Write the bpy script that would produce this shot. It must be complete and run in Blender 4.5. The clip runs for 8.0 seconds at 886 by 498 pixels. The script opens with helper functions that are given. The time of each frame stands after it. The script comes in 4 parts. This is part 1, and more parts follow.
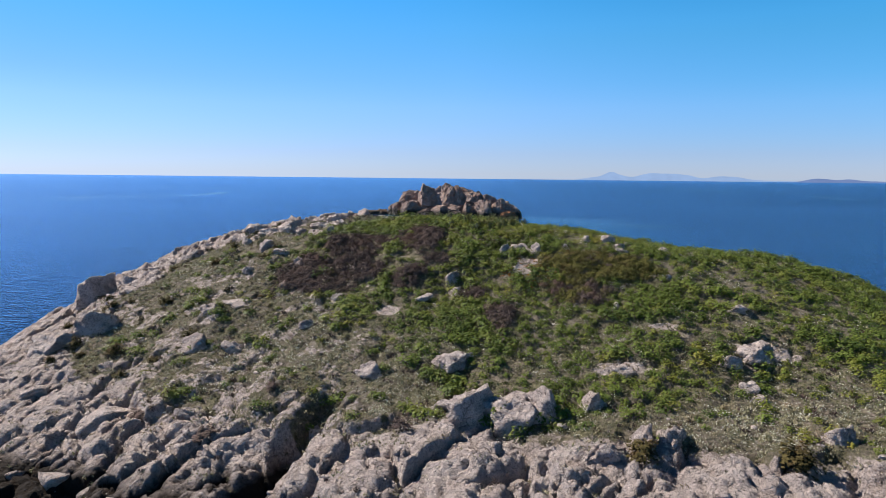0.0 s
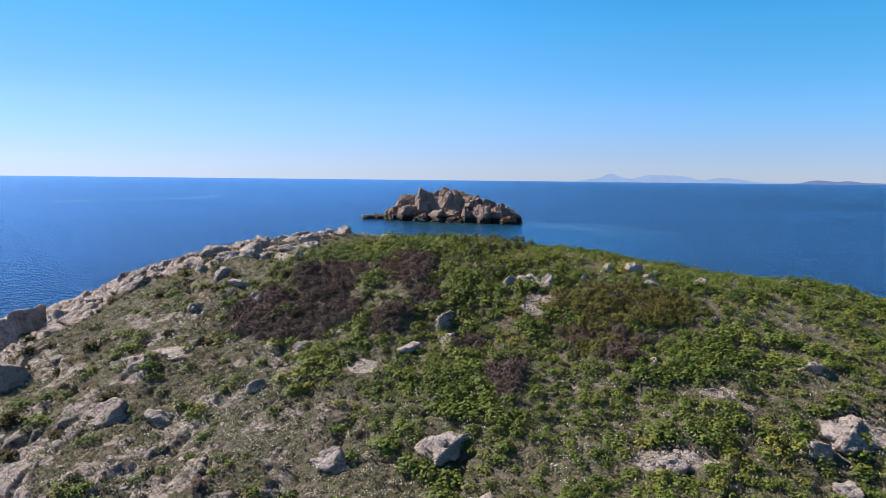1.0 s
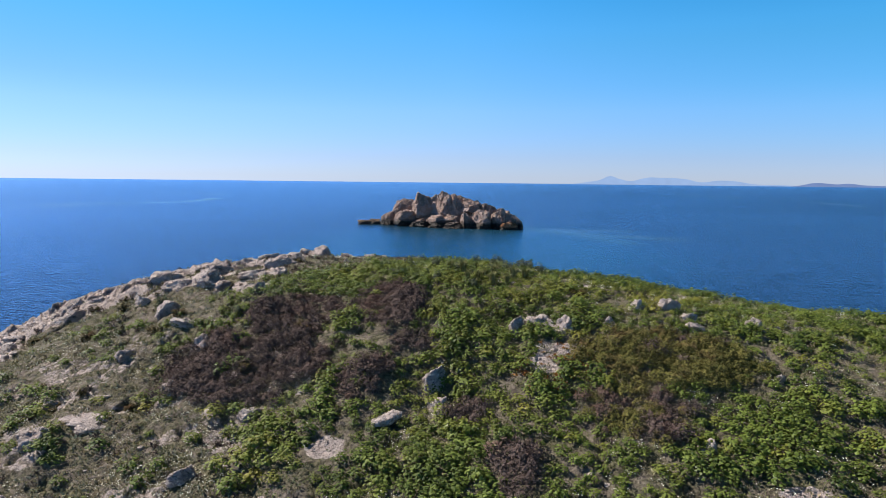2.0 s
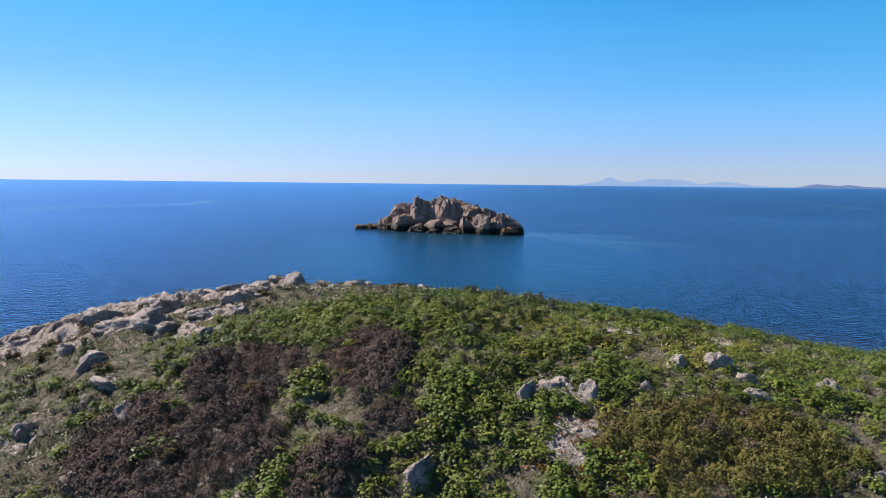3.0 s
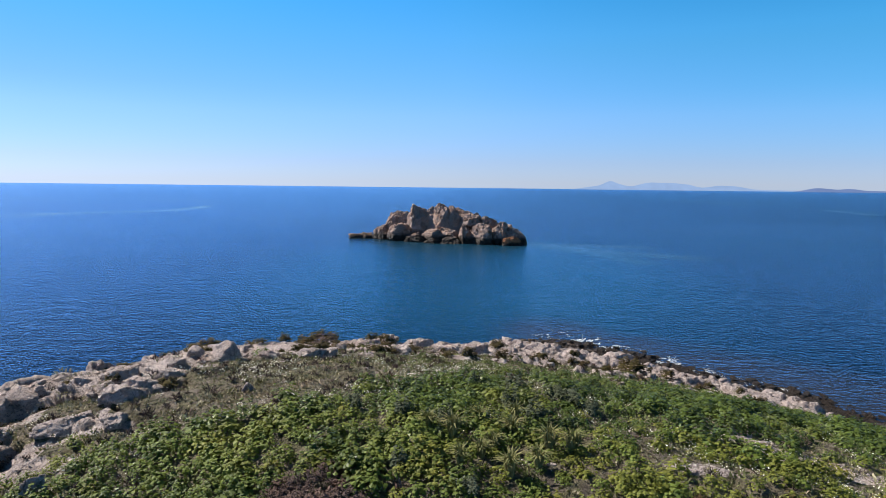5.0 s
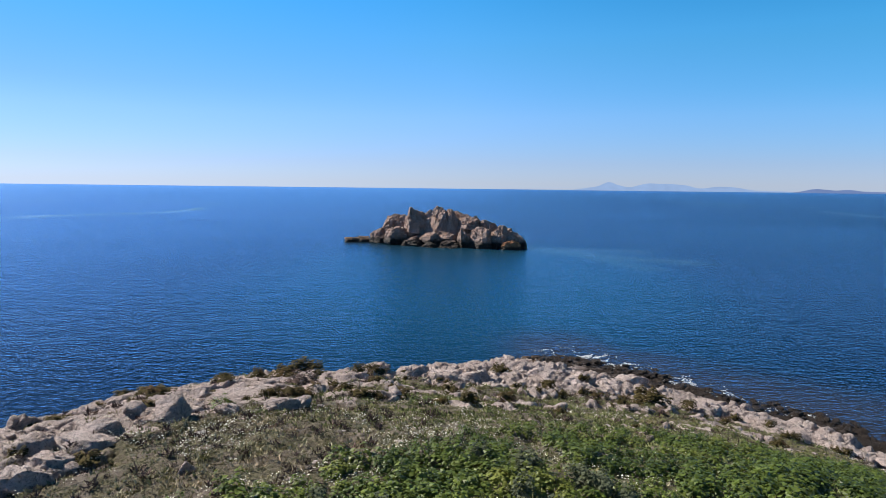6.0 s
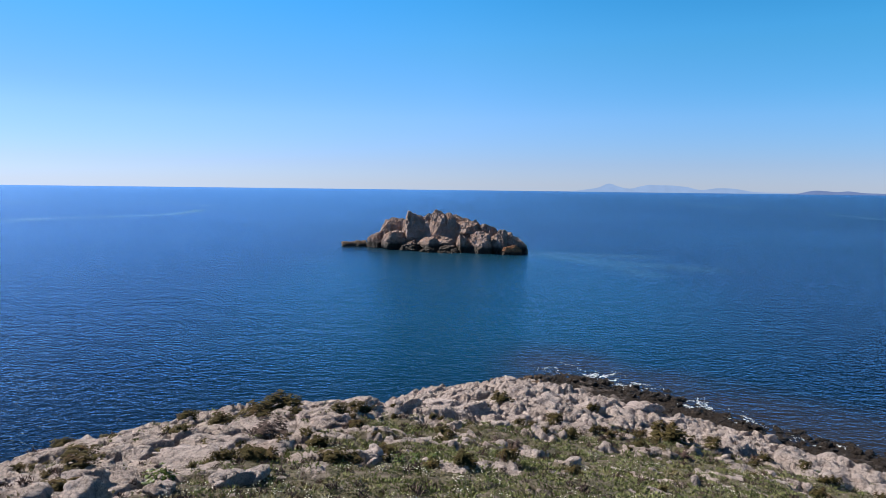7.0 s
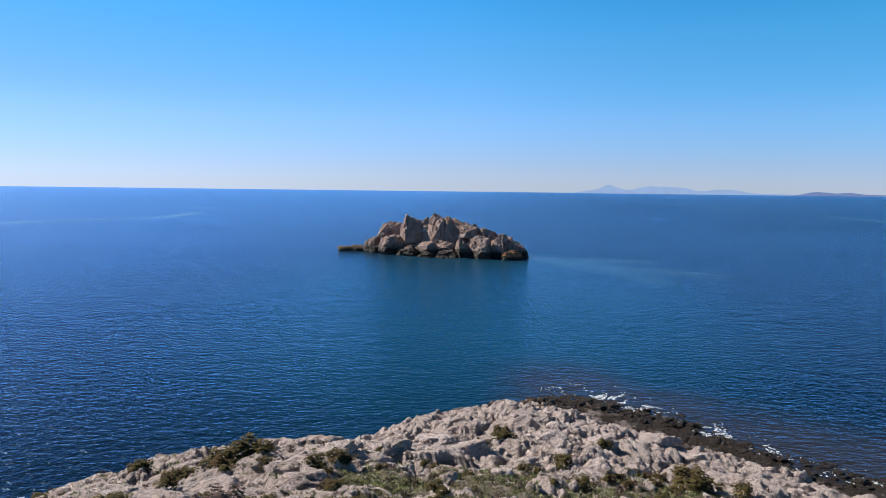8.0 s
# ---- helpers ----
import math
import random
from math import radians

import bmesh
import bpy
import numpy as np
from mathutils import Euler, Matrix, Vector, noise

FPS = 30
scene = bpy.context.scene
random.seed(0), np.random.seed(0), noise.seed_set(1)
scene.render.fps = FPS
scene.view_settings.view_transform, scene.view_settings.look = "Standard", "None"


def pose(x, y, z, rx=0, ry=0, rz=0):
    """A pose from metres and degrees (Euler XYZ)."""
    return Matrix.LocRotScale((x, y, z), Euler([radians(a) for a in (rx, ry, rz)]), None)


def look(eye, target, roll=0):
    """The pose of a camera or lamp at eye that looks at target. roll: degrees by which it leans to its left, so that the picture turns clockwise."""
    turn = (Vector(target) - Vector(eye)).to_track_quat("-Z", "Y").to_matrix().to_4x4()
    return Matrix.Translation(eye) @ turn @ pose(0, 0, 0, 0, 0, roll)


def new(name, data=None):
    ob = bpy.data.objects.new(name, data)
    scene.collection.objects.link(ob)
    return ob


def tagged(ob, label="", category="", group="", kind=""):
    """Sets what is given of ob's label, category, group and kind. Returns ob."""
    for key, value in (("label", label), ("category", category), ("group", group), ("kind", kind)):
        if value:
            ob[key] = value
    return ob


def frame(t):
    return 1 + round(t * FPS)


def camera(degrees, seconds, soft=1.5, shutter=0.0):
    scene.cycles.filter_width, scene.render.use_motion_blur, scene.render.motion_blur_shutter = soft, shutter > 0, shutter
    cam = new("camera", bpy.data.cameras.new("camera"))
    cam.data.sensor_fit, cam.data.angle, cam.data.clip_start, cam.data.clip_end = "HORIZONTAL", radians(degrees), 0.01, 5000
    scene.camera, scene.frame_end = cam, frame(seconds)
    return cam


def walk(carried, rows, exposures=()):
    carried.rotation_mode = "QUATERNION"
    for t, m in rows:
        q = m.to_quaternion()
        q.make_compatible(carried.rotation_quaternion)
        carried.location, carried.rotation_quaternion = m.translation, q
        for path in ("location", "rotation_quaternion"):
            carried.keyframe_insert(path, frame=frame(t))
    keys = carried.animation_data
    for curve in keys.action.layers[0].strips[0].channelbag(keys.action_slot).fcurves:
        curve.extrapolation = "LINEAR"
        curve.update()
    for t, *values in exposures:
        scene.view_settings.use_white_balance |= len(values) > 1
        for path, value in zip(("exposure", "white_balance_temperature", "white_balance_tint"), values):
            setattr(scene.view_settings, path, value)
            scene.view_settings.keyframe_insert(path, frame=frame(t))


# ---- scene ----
cam = camera(70.0, 8.0, soft=0.7)
PATH = [
    (0, (2.964, 7.65, 21.167), (2.909, 9.636, 20.937), 0.60),
    (0.5, (3.125, 13.221, 21.708), (3.072, 15.207, 21.48), 0.60),
    (1, (3.258, 18.978, 22.282), (3.206, 20.965, 22.057), 0.61),
    (1.5, (3.408, 24.113, 22.743), (3.357, 26.1, 22.521), 0.61),
    (1.7, (3.457, 26.091, 22.874), (3.406, 28.079, 22.656), 0.62),
    (2.8, (3.795, 36.352, 24.187), (3.745, 38.339, 23.969), 0.63),
    (3, (3.817, 38.014, 24.324), (3.767, 40.002, 24.11), 0.63),
    (3.5, (3.873, 41.94, 24.779), (3.824, 43.928, 24.568), 0.64),
    (4, (3.921, 45.927, 25.256), (3.872, 47.915, 25.047), 0.64),
    (4.5, (3.994, 49.352, 25.667), (3.945, 51.341, 25.46), 0.65),
    (4.7, (4.033, 50.717, 25.793), (3.983, 52.706, 25.59), 0.65),
    (5.8, (4.037, 58.256, 26.86), (3.991, 60.245, 26.654), 0.66),
    (6, (4.045, 59.578, 26.933), (4.0, 61.567, 26.732), 0.66),
    (6.5, (4.179, 62.755, 27.321), (4.134, 64.745, 27.123), 0.67),
    (7, (4.355, 66.165, 27.783), (4.31, 68.155, 27.586), 0.67),
    (7.5, (4.509, 69.361, 28.282), (4.464, 71.35, 28.084), 0.67),
    (8, (4.646, 72.748, 28.641), (4.602, 74.738, 28.448), 0.68),
]
walk(cam, [(t, look(eye, target, roll)) for t, eye, target, roll in PATH], exposures=((0, 0.67), (1.5, 0.74), (4, 0.74), (6, 0.64), (8, 0.62)))

# ---- world and sun ----
SUN_AZIMUTH, SUN_HEIGHT = -66.0, 41.0     # degrees clockwise from straight ahead, degrees above the sea

world = bpy.data.worlds.new("world")
scene.world = world
world.use_nodes = True
wn, wl = world.node_tree.nodes, world.node_tree.links
wn.clear()
w_out, w_bg = wn.new("ShaderNodeOutputWorld"), wn.new("ShaderNodeBackground")
w_sky, w_co = wn.new("ShaderNodeTexSky"), wn.new("ShaderNodeTexCoord")
w_sep, w_com, w_max = wn.new("ShaderNodeSeparateXYZ"), wn.new("ShaderNodeCombineXYZ"), wn.new("ShaderNodeMath")
w_sky.sky_type, w_sky.sun_disc = "NISHITA", False
w_sky.sun_elevation, w_sky.sun_rotation = radians(SUN_HEIGHT), radians(SUN_AZIMUTH)
w_sky.air_density, w_sky.dust_density, w_sky.ozone_density = 1.0, 0.0, 5.0
w_max.operation, w_max.inputs[1].default_value = "MAXIMUM", 0.004
# the clear maritime sky's own tone, from the horizon up: lavender haze to deep blue
w_ramp, w_mul = wn.new("ShaderNodeValToRGB"), wn.new("ShaderNodeMix")
w_mul.data_type, w_mul.blend_type = "RGBA", "MULTIPLY"
w_mul.inputs[0].default_value = 1.0
tones = ((0.0, (0.36, 0.44, 0.74)), (0.035, (0.39, 0.455, 0.72)), (0.104, (0.43, 0.57, 0.79)), (0.20, (0.32, 0.66, 0.81)), (0.28, (0.22, 0.74, 0.93)), (0.36, (0.17, 0.52, 0.69)), (0.5, (0.10, 0.28, 0.40)), (1.0, (0.11, 0.26, 0.36)))
while len(w_ramp.color_ramp.elements) < len(tones):
    w_ramp.color_ramp.elements.new(0.5)
for k, (at, c) in zip(w_ramp.color_ramp.elements, tones):
    k.position, k.color = at, (*c, 1)
wl.new(w_co.outputs["Generated"], w_sep.inputs[0])
wl.new(w_sep.outputs["X"], w_com.inputs["X"])
wl.new(w_sep.outputs["Y"], w_com.inputs["Y"])
wl.new(w_sep.outputs["Z"], w_max.inputs[0])
wl.new(w_max.outputs[0], w_com.inputs["Z"])
wl.new(w_max.outputs[0], w_ramp.inputs["Fac"])
wl.new(w_com.outputs[0], w_sky.inputs[0])
wl.new(w_sky.outputs[0], w_mul.inputs[6])
wl.new(w_ramp.outputs["Color"], w_mul.inputs[7])
# paler and warmer towards the sun's side, a deeper blue away from it, most of all high up
w_side, w_tint = wn.new("ShaderNodeValToRGB"), wn.new("ShaderNodeMix")
w_tint.data_type, w_tint.blend_type = "RGBA", "MULTIPLY"
for k, (at, c) in zip((w_side.color_ramp.elements[0], w_side.color_ramp.elements.new(0.5), w_side.color_ramp.elements[-1]), ((0.22, (0.88, 0.82, 0.92)), (0.5, (0.95, 0.985, 1.0)), (0.78, (0.72, 1.0, 1.0)))):
    k.position, k.color = at, (*c, 1)
w_x, w_hi, w_away, w_dim, w_low = (wn.new("ShaderNodeMapRange") for _ in range(5))
for node, (a, b, c, d) in ((w_x, (-1, 1, 0, 1)), (w_hi, (0.22, 0.5, 0, 1)), (w_away, (-0.4, 0.5, 0, 1)), (w_dim, (0, 1, 1, 0.33)), (w_low, (0.02, 0.14, 0, 1))):
    for name, value in zip(("From Min", "From Max", "To Min", "To Max"), (a, b, c, d)):
        node.inputs[name].default_value = value
w_both, w_last = wn.new("ShaderNodeMath"), wn.new("ShaderNodeVectorMath")
w_both.operation, w_last.operation = "MULTIPLY", "SCALE"
wl.new(w_sep.outputs["X"], w_x.inputs["Value"])
wl.new(w_x.outputs[0], w_side.inputs["Fac"])
wl.new(w_max.outputs[0], w_low.inputs["Value"])
wl.new(w_low.outputs[0], w_tint.inputs[0])
wl.new(w_max.outputs[0], w_hi.inputs["Value"])
wl.new(w_sep.outputs["X"], w_away.inputs["Value"])
wl.new(w_hi.outputs[0], w_both.inputs[0])
wl.new(w_away.outputs[0], w_both.inputs[1])
wl.new(w_both.outputs[0], w_dim.inputs["Value"])
wl.new(w_mul.outputs[2], w_tint.inputs[6])
wl.new(w_side.outputs["Color"], w_tint.inputs[7])
wl.new(w_tint.outputs[2], w_last.inputs[0])
wl.new(w_dim.outputs[0], w_last.inputs["Scale"])
wl.new(w_last.outputs[0], w_bg.inputs["Color"])
w_bg.inputs["Strength"].default_value = 0.122
wl.new(w_bg.outputs[0], w_out.inputs["Surface"])

sun = new("sun", bpy.data.lights.new("sun", "SUN"))
sun.data.energy, sun.data.angle, sun.data.color = 5.0, radians(0.5), (1.0, 0.93, 0.84)
az, el = radians(SUN_AZIMUTH), radians(SUN_HEIGHT)
sun.matrix_world = look((0, 0, 0), (-math.sin(az) * math.cos(el), -math.cos(az) * math.cos(el), -math.sin(el)))


# ---- materials ----
def material(name, roughness=0.9):
    m = bpy.data.materials.new(name)
    m.use_nodes = True
    bsdf = m.node_tree.nodes["Principled BSDF"]
    bsdf.inputs["Roughness"].default_value = roughness
    bsdf.inputs["Specular IOR Level"].default_value = 0.25
    return m, m.node_tree.nodes, m.node_tree.links, bsdf


def texture_noise(n, l, co, scale, detail=6.0, rough=0.6, distortion=0.0):
    t = n.new("ShaderNodeTexNoise")
    t.inputs["Scale"].default_value, t.inputs["Detail"].default_value = scale, detail
    t.inputs["Roughness"].default_value, t.inputs["Distortion"].default_value = rough, distortion
    if co is not None:
        l.new(co, t.inputs["Vector"])
    return t.outputs["Fac"]


def ramp(n, l, fac, *stops):
    r = n.new("ShaderNodeValToRGB")
    e = r.color_ramp.elements
    while len(e) < len(stops):
        e.new(0.5)
    for k, (p, c) in zip(e, stops):
        k.position, k.color = p, (*c, 1) if len(c) == 3 else c
    l.new(fac, r.inputs["Fac"])
    return r.outputs["Color"]


def grey(v):
    return (v, v, v)


def mixed(n, l, fac, a, b, blend="MIX"):
    x = n.new("ShaderNodeMix")
    x.data_type, x.blend_type = "RGBA", blend
    for socket, value in ((x.inputs[0], fac), (x.inputs[6], a), (x.inputs[7], b)):
        if isinstance(value, (int, float)):
            socket.default_value = value
        elif isinstance(value, tuple):
            socket.default_value = (*value, 1)
        else:
            l.new(value, socket)
    return x.outputs[2]


def maths(n, l, op, a, b=None, clamp=False):
    x = n.new("ShaderNodeMath")
    x.operation, x.use_clamp = op, clamp
    for socket, value in ((x.inputs[0], a), (x.inputs[1], b)):
        if value is None:
            continue
        if isinstance(value, (int, float)):
            socket.default_value = value
        else:
            l.new(value, socket)
    return x.outputs[0]


def bumped(n, l, bsdf, height, strength, distance):
    b = n.new("ShaderNodeBump")
    b.inputs["Strength"].default_value, b.inputs["Distance"].default_value = strength, distance
    l.new(height, b.inputs["Height"])
    l.new(b.outputs[0], bsdf.inputs["Normal"])


def rock_colour(n, l, position, pale, warm, dark, ochre_amount, size=1.0):
    """Weathered limestone: pale crust, grey and black lichen, dark cracks and pits, ochre stains."""
    a = texture_noise(n, l, position, 0.45 / size, 6, 0.65, 0.6)
    b = texture_noise(n, l, position, 2.6 / size, 8, 0.72)
    c = texture_noise(n, l, position, 0.7 / size, 7, 0.75, 1.0)
    col = mixed(n, l, ramp(n, l, a, (0.35, grey(0)), (0.65, grey(1))), pale, warm)
    col = mixed(n, l, ramp(n, l, b, (0.50, grey(0)), (0.72, grey(0.6))), col, dark)
    lich = ramp(n, l, c, (0.56, grey(0)), (0.70, grey(0.6)))
    col = mixed(n, l, maths(n, l, "MULTIPLY", lich, ramp(n, l, b, (0.38, grey(0.15)), (0.56, grey(1)))), col, (0.075, 0.07, 0.068))
    col = mixed(n, l, maths(n, l, "MULTIPLY", crack_lines(n, l, position, size), 0.5), col, (0.035, 0.03, 0.027))
    col = mixed(n, l, ramp(n, l, texture_noise(n, l, position, 6.5 / size, 5, 0.75), (0.50, grey(0)), (0.64, grey(0.55))), col, tuple(min(0.82, 1.15 * v) for v in pale))
    pits = ramp(n, l, texture_noise(n, l, position, 9.0 / size, 6, 0.8), (0.53, grey(0)), (0.64, grey(0.8)))
    col = mixed(n, l, pits, col, (0.09, 0.08, 0.075))
    ochre = ramp(n, l, texture_noise(n, l, position, 0.6 / size, 4, 0.6, 0.4), (0.55, grey(0)), (0.75, grey(ochre_amount)))
    return mixed(n, l, ochre, col, (0.36, 0.20, 0.10))


def knobs(n, l, position, scale):
    """Rounded knobs with narrow gaps, as on karst."""
    bend = n.new("ShaderNodeTexNoise")
    bend.inputs["Scale"].default_value, bend.inputs["Detail"].default_value = scale * 0.8, 3
    l.new(position, bend.inputs["Vector"])
    off = n.new("ShaderNodeVectorMath")
    off.operation = "MULTIPLY_ADD"
    l.new(bend.outputs["Color"], off.inputs[0])
    off.inputs[1].default_value = (0.9 / scale,) * 3
    l.new(position, off.inputs[2])
    v = n.new("ShaderNodeTexVoronoi")
    v.inputs["Scale"].default_value, v.inputs["Detail"].default_value, v.inputs["Roughness"].default_value = scale, 1.0, 0.6
    l.new(off.outputs[0], v.inputs["Vector"])
    return maths(n, l, "SUBTRACT", 1.0, maths(n, l, "POWER", v.outputs["Distance"], 1.6))


def rock_height(n, l, position, size):
    """Relief of weathered limestone, finer than the mesh."""
    h = maths(n, l, "MULTIPLY", texture_noise(n, l, position, 1.6 / size, 10, 0.75, 0.4), 0.9)
    h = maths(n, l, "ADD", h, maths(n, l, "MULTIPLY", knobs(n, l, position, 1.5 / size), 0.40))
    h = maths(n, l, "ADD", h, maths(n, l, "MULTIPLY", knobs(n, l, position, 4.2 / size), 0.22))
    return maths(n, l, "ADD", h, maths(n, l, "MULTIPLY", texture_noise(n, l, position, 7.0 / size, 8, 0.85), 0.60))


def crack_lines(n, l, position, size):
    """1 in the joints of the stone, broken here and there."""
    bend = n.new("ShaderNodeTexNoise")
    bend.inputs["Scale"].default_value, bend.inputs["Detail"].default_value = 1.1 / size, 5
    l.new(position, bend.inputs["Vector"])
    off = n.new("ShaderNodeVectorMath")
    off.operation = "MULTIPLY_ADD"
    l.new(bend.outputs["Color"], off.inputs[0])
    off.inputs[1].default_value = (1.3 * size,) * 3
    l.new(position, off.inputs[2])
    total = None
    for scale, width in ((0.55 / size, 0.030), (1.7 / size, 0.035)):
        v = n.new("ShaderNodeTexVoronoi")
        v.feature = "DISTANCE_TO_EDGE"
        v.inputs["Scale"].default_value = scale
        l.new(off.outputs[0], v.inputs["Vector"])
        line = ramp(n, l, v.outputs["Distance"], (0.0, grey(1)), (width, grey(0)))
        line = maths(n, l, "MULTIPLY", line, ramp(n, l, texture_noise(n, l, position, 0.9 / size, 3), (0.42, grey(0)), (0.55, grey(1))))
        total = line if total is None else maths(n, l, "MAXIMUM", total, line)
    return total


def tide_band(n, l, position, col, level, spread, surge=0):
    """Wet, weed-dark rock up to the tide's level, higher on the near shore, where the swell runs up."""
    sep = n.new("ShaderNodeSeparateXYZ")
    l.new(position, sep.inputs[0])
    up = maths(n, l, "ADD", sep.outputs["Z"], maths(n, l, "MULTIPLY", maths(n, l, "SUBTRACT", maths(n, l, "DIVIDE", maths(n, l, "SUBTRACT", sep.outputs["Y"], 42.0), 12.0, True), 1.0), surge)) if surge else sep.outputs["Z"]
    z = maths(n, l, "ADD", up, maths(n, l, "MULTIPLY", texture_noise(n, l, position, 0.5, 5, 0.6), -spread * 1.4))
    fac = maths(n, l, "SUBTRACT", 1.0, maths(n, l, "DIVIDE", maths(n, l, "SUBTRACT", z, level - spread), spread, True), True)
    return mixed(n, l, fac, col, (0.036, 0.026, 0.020)), fac


def world_position(n):
    return n.new("ShaderNodeNewGeometry").outputs["Position"]


def rock_material(name, pale, warm, dark, ochre, size=1.0, level=0.6, spread=0.8, relief=0.15):
    m, n, l, bsdf = material(name, 0.88)
    p = world_position(n)
    col = rock_colour(n, l, p, pale, warm, dark, ochre, size)
    col, wet = tide_band(n, l, p, col, level, spread)
    l.new(col, bsdf.inputs["Base Color"])
    l.new(maths(n, l, "SUBTRACT", 0.88, maths(n, l, "MULTIPLY", wet, 0.35)), bsdf.inputs["Roughness"])
    h = maths(n, l, "SUBTRACT", rock_height(n, l, p, size), maths(n, l, "MULTIPLY", crack_lines(n, l, p, size), 0.3))
    bumped(n, l, bsdf, h, 1.0, relief * size * 3)
    return m


PALE, WARM, DARK = (0.69, 0.585, 0.55), (0.575, 0.465, 0.425), (0.13, 0.12, 0.117)
m_boulder = rock_material("limestone", PALE, WARM, DARK, 0.25)
m_islet = rock_material("islet_rock", (0.385, 0.305, 0.278), (0.37, 0.225, 0.165), (0.09, 0.072, 0.065), 0.6, 1.3, 2.7, 1.8)
m_orange = rock_material("rust_rock", (0.42, 0.22, 0.12), (0.40, 0.17, 0.07), (0.20, 0.12, 0.09), 0.9, 2.5, 1.2, 0.8)
m_reef = rock_material("reef_rock", (0.24, 0.16, 0.11), (0.28, 0.16, 0.09), (0.12, 0.085, 0.065), 0.4, 2.0, 1.0, 0.8)

# ground: bare rock, and soil with dry litter and low herbs where plants cover it
m_ground, n, l, bsdf = material("ground", 0.92)
p = world_position(n)
cover = n.new("ShaderNodeAttribute")
cover.attribute_name = "cover"
rock, wet = tide_band(n, l, p, rock_colour(n, l, p, PALE, WARM, DARK, 0.22), 0.65, 0.8, 3.4)
soil = mixed(n, l, ramp(n, l, texture_noise(n, l, p, 1.3, 8, 0.75), (0.38, grey(0)), (0.62, grey(1))), (0.12, 0.098, 0.075), (0.34, 0.28, 0.225))
herb = mixed(n, l, ramp(n, l, texture_noise(n, l, p, 5.0, 6, 0.7), (0.4, grey(0)), (0.6, grey(1))), (0.08, 0.078, 0.036), (0.25, 0.225, 0.135))
soil = mixed(n, l, ramp(n, l, texture_noise(n, l, p, 0.8, 8, 0.75, 0.5), (0.42, grey(0)), (0.58, grey(1))), soil, herb)
edge = maths(n, l, "ADD", cover.outputs["Fac"], maths(n, l, "MULTIPLY", maths(n, l, "SUBTRACT", texture_noise(n, l, p, 2.2, 8, 0.75), 0.5), 1.3))
l.new(mixed(n, l, ramp(n, l, edge, (0.42, grey(0)), (0.58, grey(1))), rock, soil), bsdf.inputs["Base Color"])
h = maths(n, l, "SUBTRACT", rock_height(n, l, p, 1.0), maths(n, l, "MULTIPLY", maths(n, l, "SUBTRACT", 1.0, cover.outputs["Fac"]), maths(n, l, "MULTIPLY", crack_lines(n, l, p, 1.0), 0.3)))
bumped(n, l, bsdf, h, 1.0, 0.6)


def leaf_material(name, dark, light, yellow, size=0.35, island=True, translucent=0.25, roughness=0.55):
    """Foliage: tone by leaf and by patch, with a little light let through."""
    m, n, l, bsdf = material(name, roughness)
    bsdf.inputs["Specular IOR Level"].default_value = 0.25 if translucent > 0.2 else 0.06
    p = world_position(n)
    geo = n.new("ShaderNodeNewGeometry")
    patch = texture_noise(n, l, p, size, 4, 0.6)
    tone = maths(n, l, "ADD", maths(n, l, "MULTIPLY", geo.outputs["Random Per Island"], 0.5), maths(n, l, "MULTIPLY", patch, 1.1))
    col = mixed(n, l, ramp(n, l, tone, (0.45, grey(0)), (1.15, grey(1))), dark, light)
    old = ramp(n, l, texture_noise(n, l, p, size * 0.6, 5, 0.65, 0.5), (0.52, grey(0)), (0.68, grey(0.9)))
    col = mixed(n, l, old, col, yellow)
    l.new(col, bsdf.inputs["Base Color"])
    tr, mx = n.new("ShaderNodeBsdfTranslucent"), n.new("ShaderNodeMixShader")
    l.new(mixed(n, l, 0.5, col, (0.20, 0.23, 0.04)), tr.inputs["Color"])
    mx.inputs[0].default_value = translucent
    l.new(bsdf.outputs[0], mx.inputs[1])
    l.new(tr.outputs[0], mx.inputs[2])
    l.new(mx.outputs[0], n["Material Output"].inputs["Surface"])
    return m


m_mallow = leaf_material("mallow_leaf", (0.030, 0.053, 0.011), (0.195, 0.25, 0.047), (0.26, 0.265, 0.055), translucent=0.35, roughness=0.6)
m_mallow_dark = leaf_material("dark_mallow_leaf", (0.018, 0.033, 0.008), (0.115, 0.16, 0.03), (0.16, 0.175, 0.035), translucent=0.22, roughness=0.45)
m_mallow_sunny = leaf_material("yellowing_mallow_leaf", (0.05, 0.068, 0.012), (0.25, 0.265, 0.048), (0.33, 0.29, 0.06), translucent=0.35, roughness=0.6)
m_orange_herb = leaf_material("orange_herb", (0.16, 0.075, 0.025), (0.50, 0.21, 0.06), (0.36, 0.26, 0.10), 0.9, translucent=0.1, roughness=0.8)
m_herb = leaf_material("herb_leaf", (0.12, 0.115, 0.048), (0.44, 0.40, 0.27), (0.38, 0.27, 0.20), 0.55, translucent=0.1, roughness=0.8)
m_grass = leaf_material("green_herb", (0.06, 0.075, 0.026), (0.24, 0.255, 0.115), (0.26, 0.21, 0.12), 0.5, translucent=0.1, roughness=0.8)
m_dry = leaf_material("dry_twig", (0.042, 0.033, 0.029), (0.155, 0.112, 0.098), (0.16, 0.098, 0.078), 0.5, translucent=0.0, roughness=0.9)
m_olive = leaf_material("olive_bush", (0.029, 0.025, 0.010), (0.095, 0.075, 0.03), (0.105, 0.06, 0.03), 0.9, translucent=0.05, roughness=0.8)
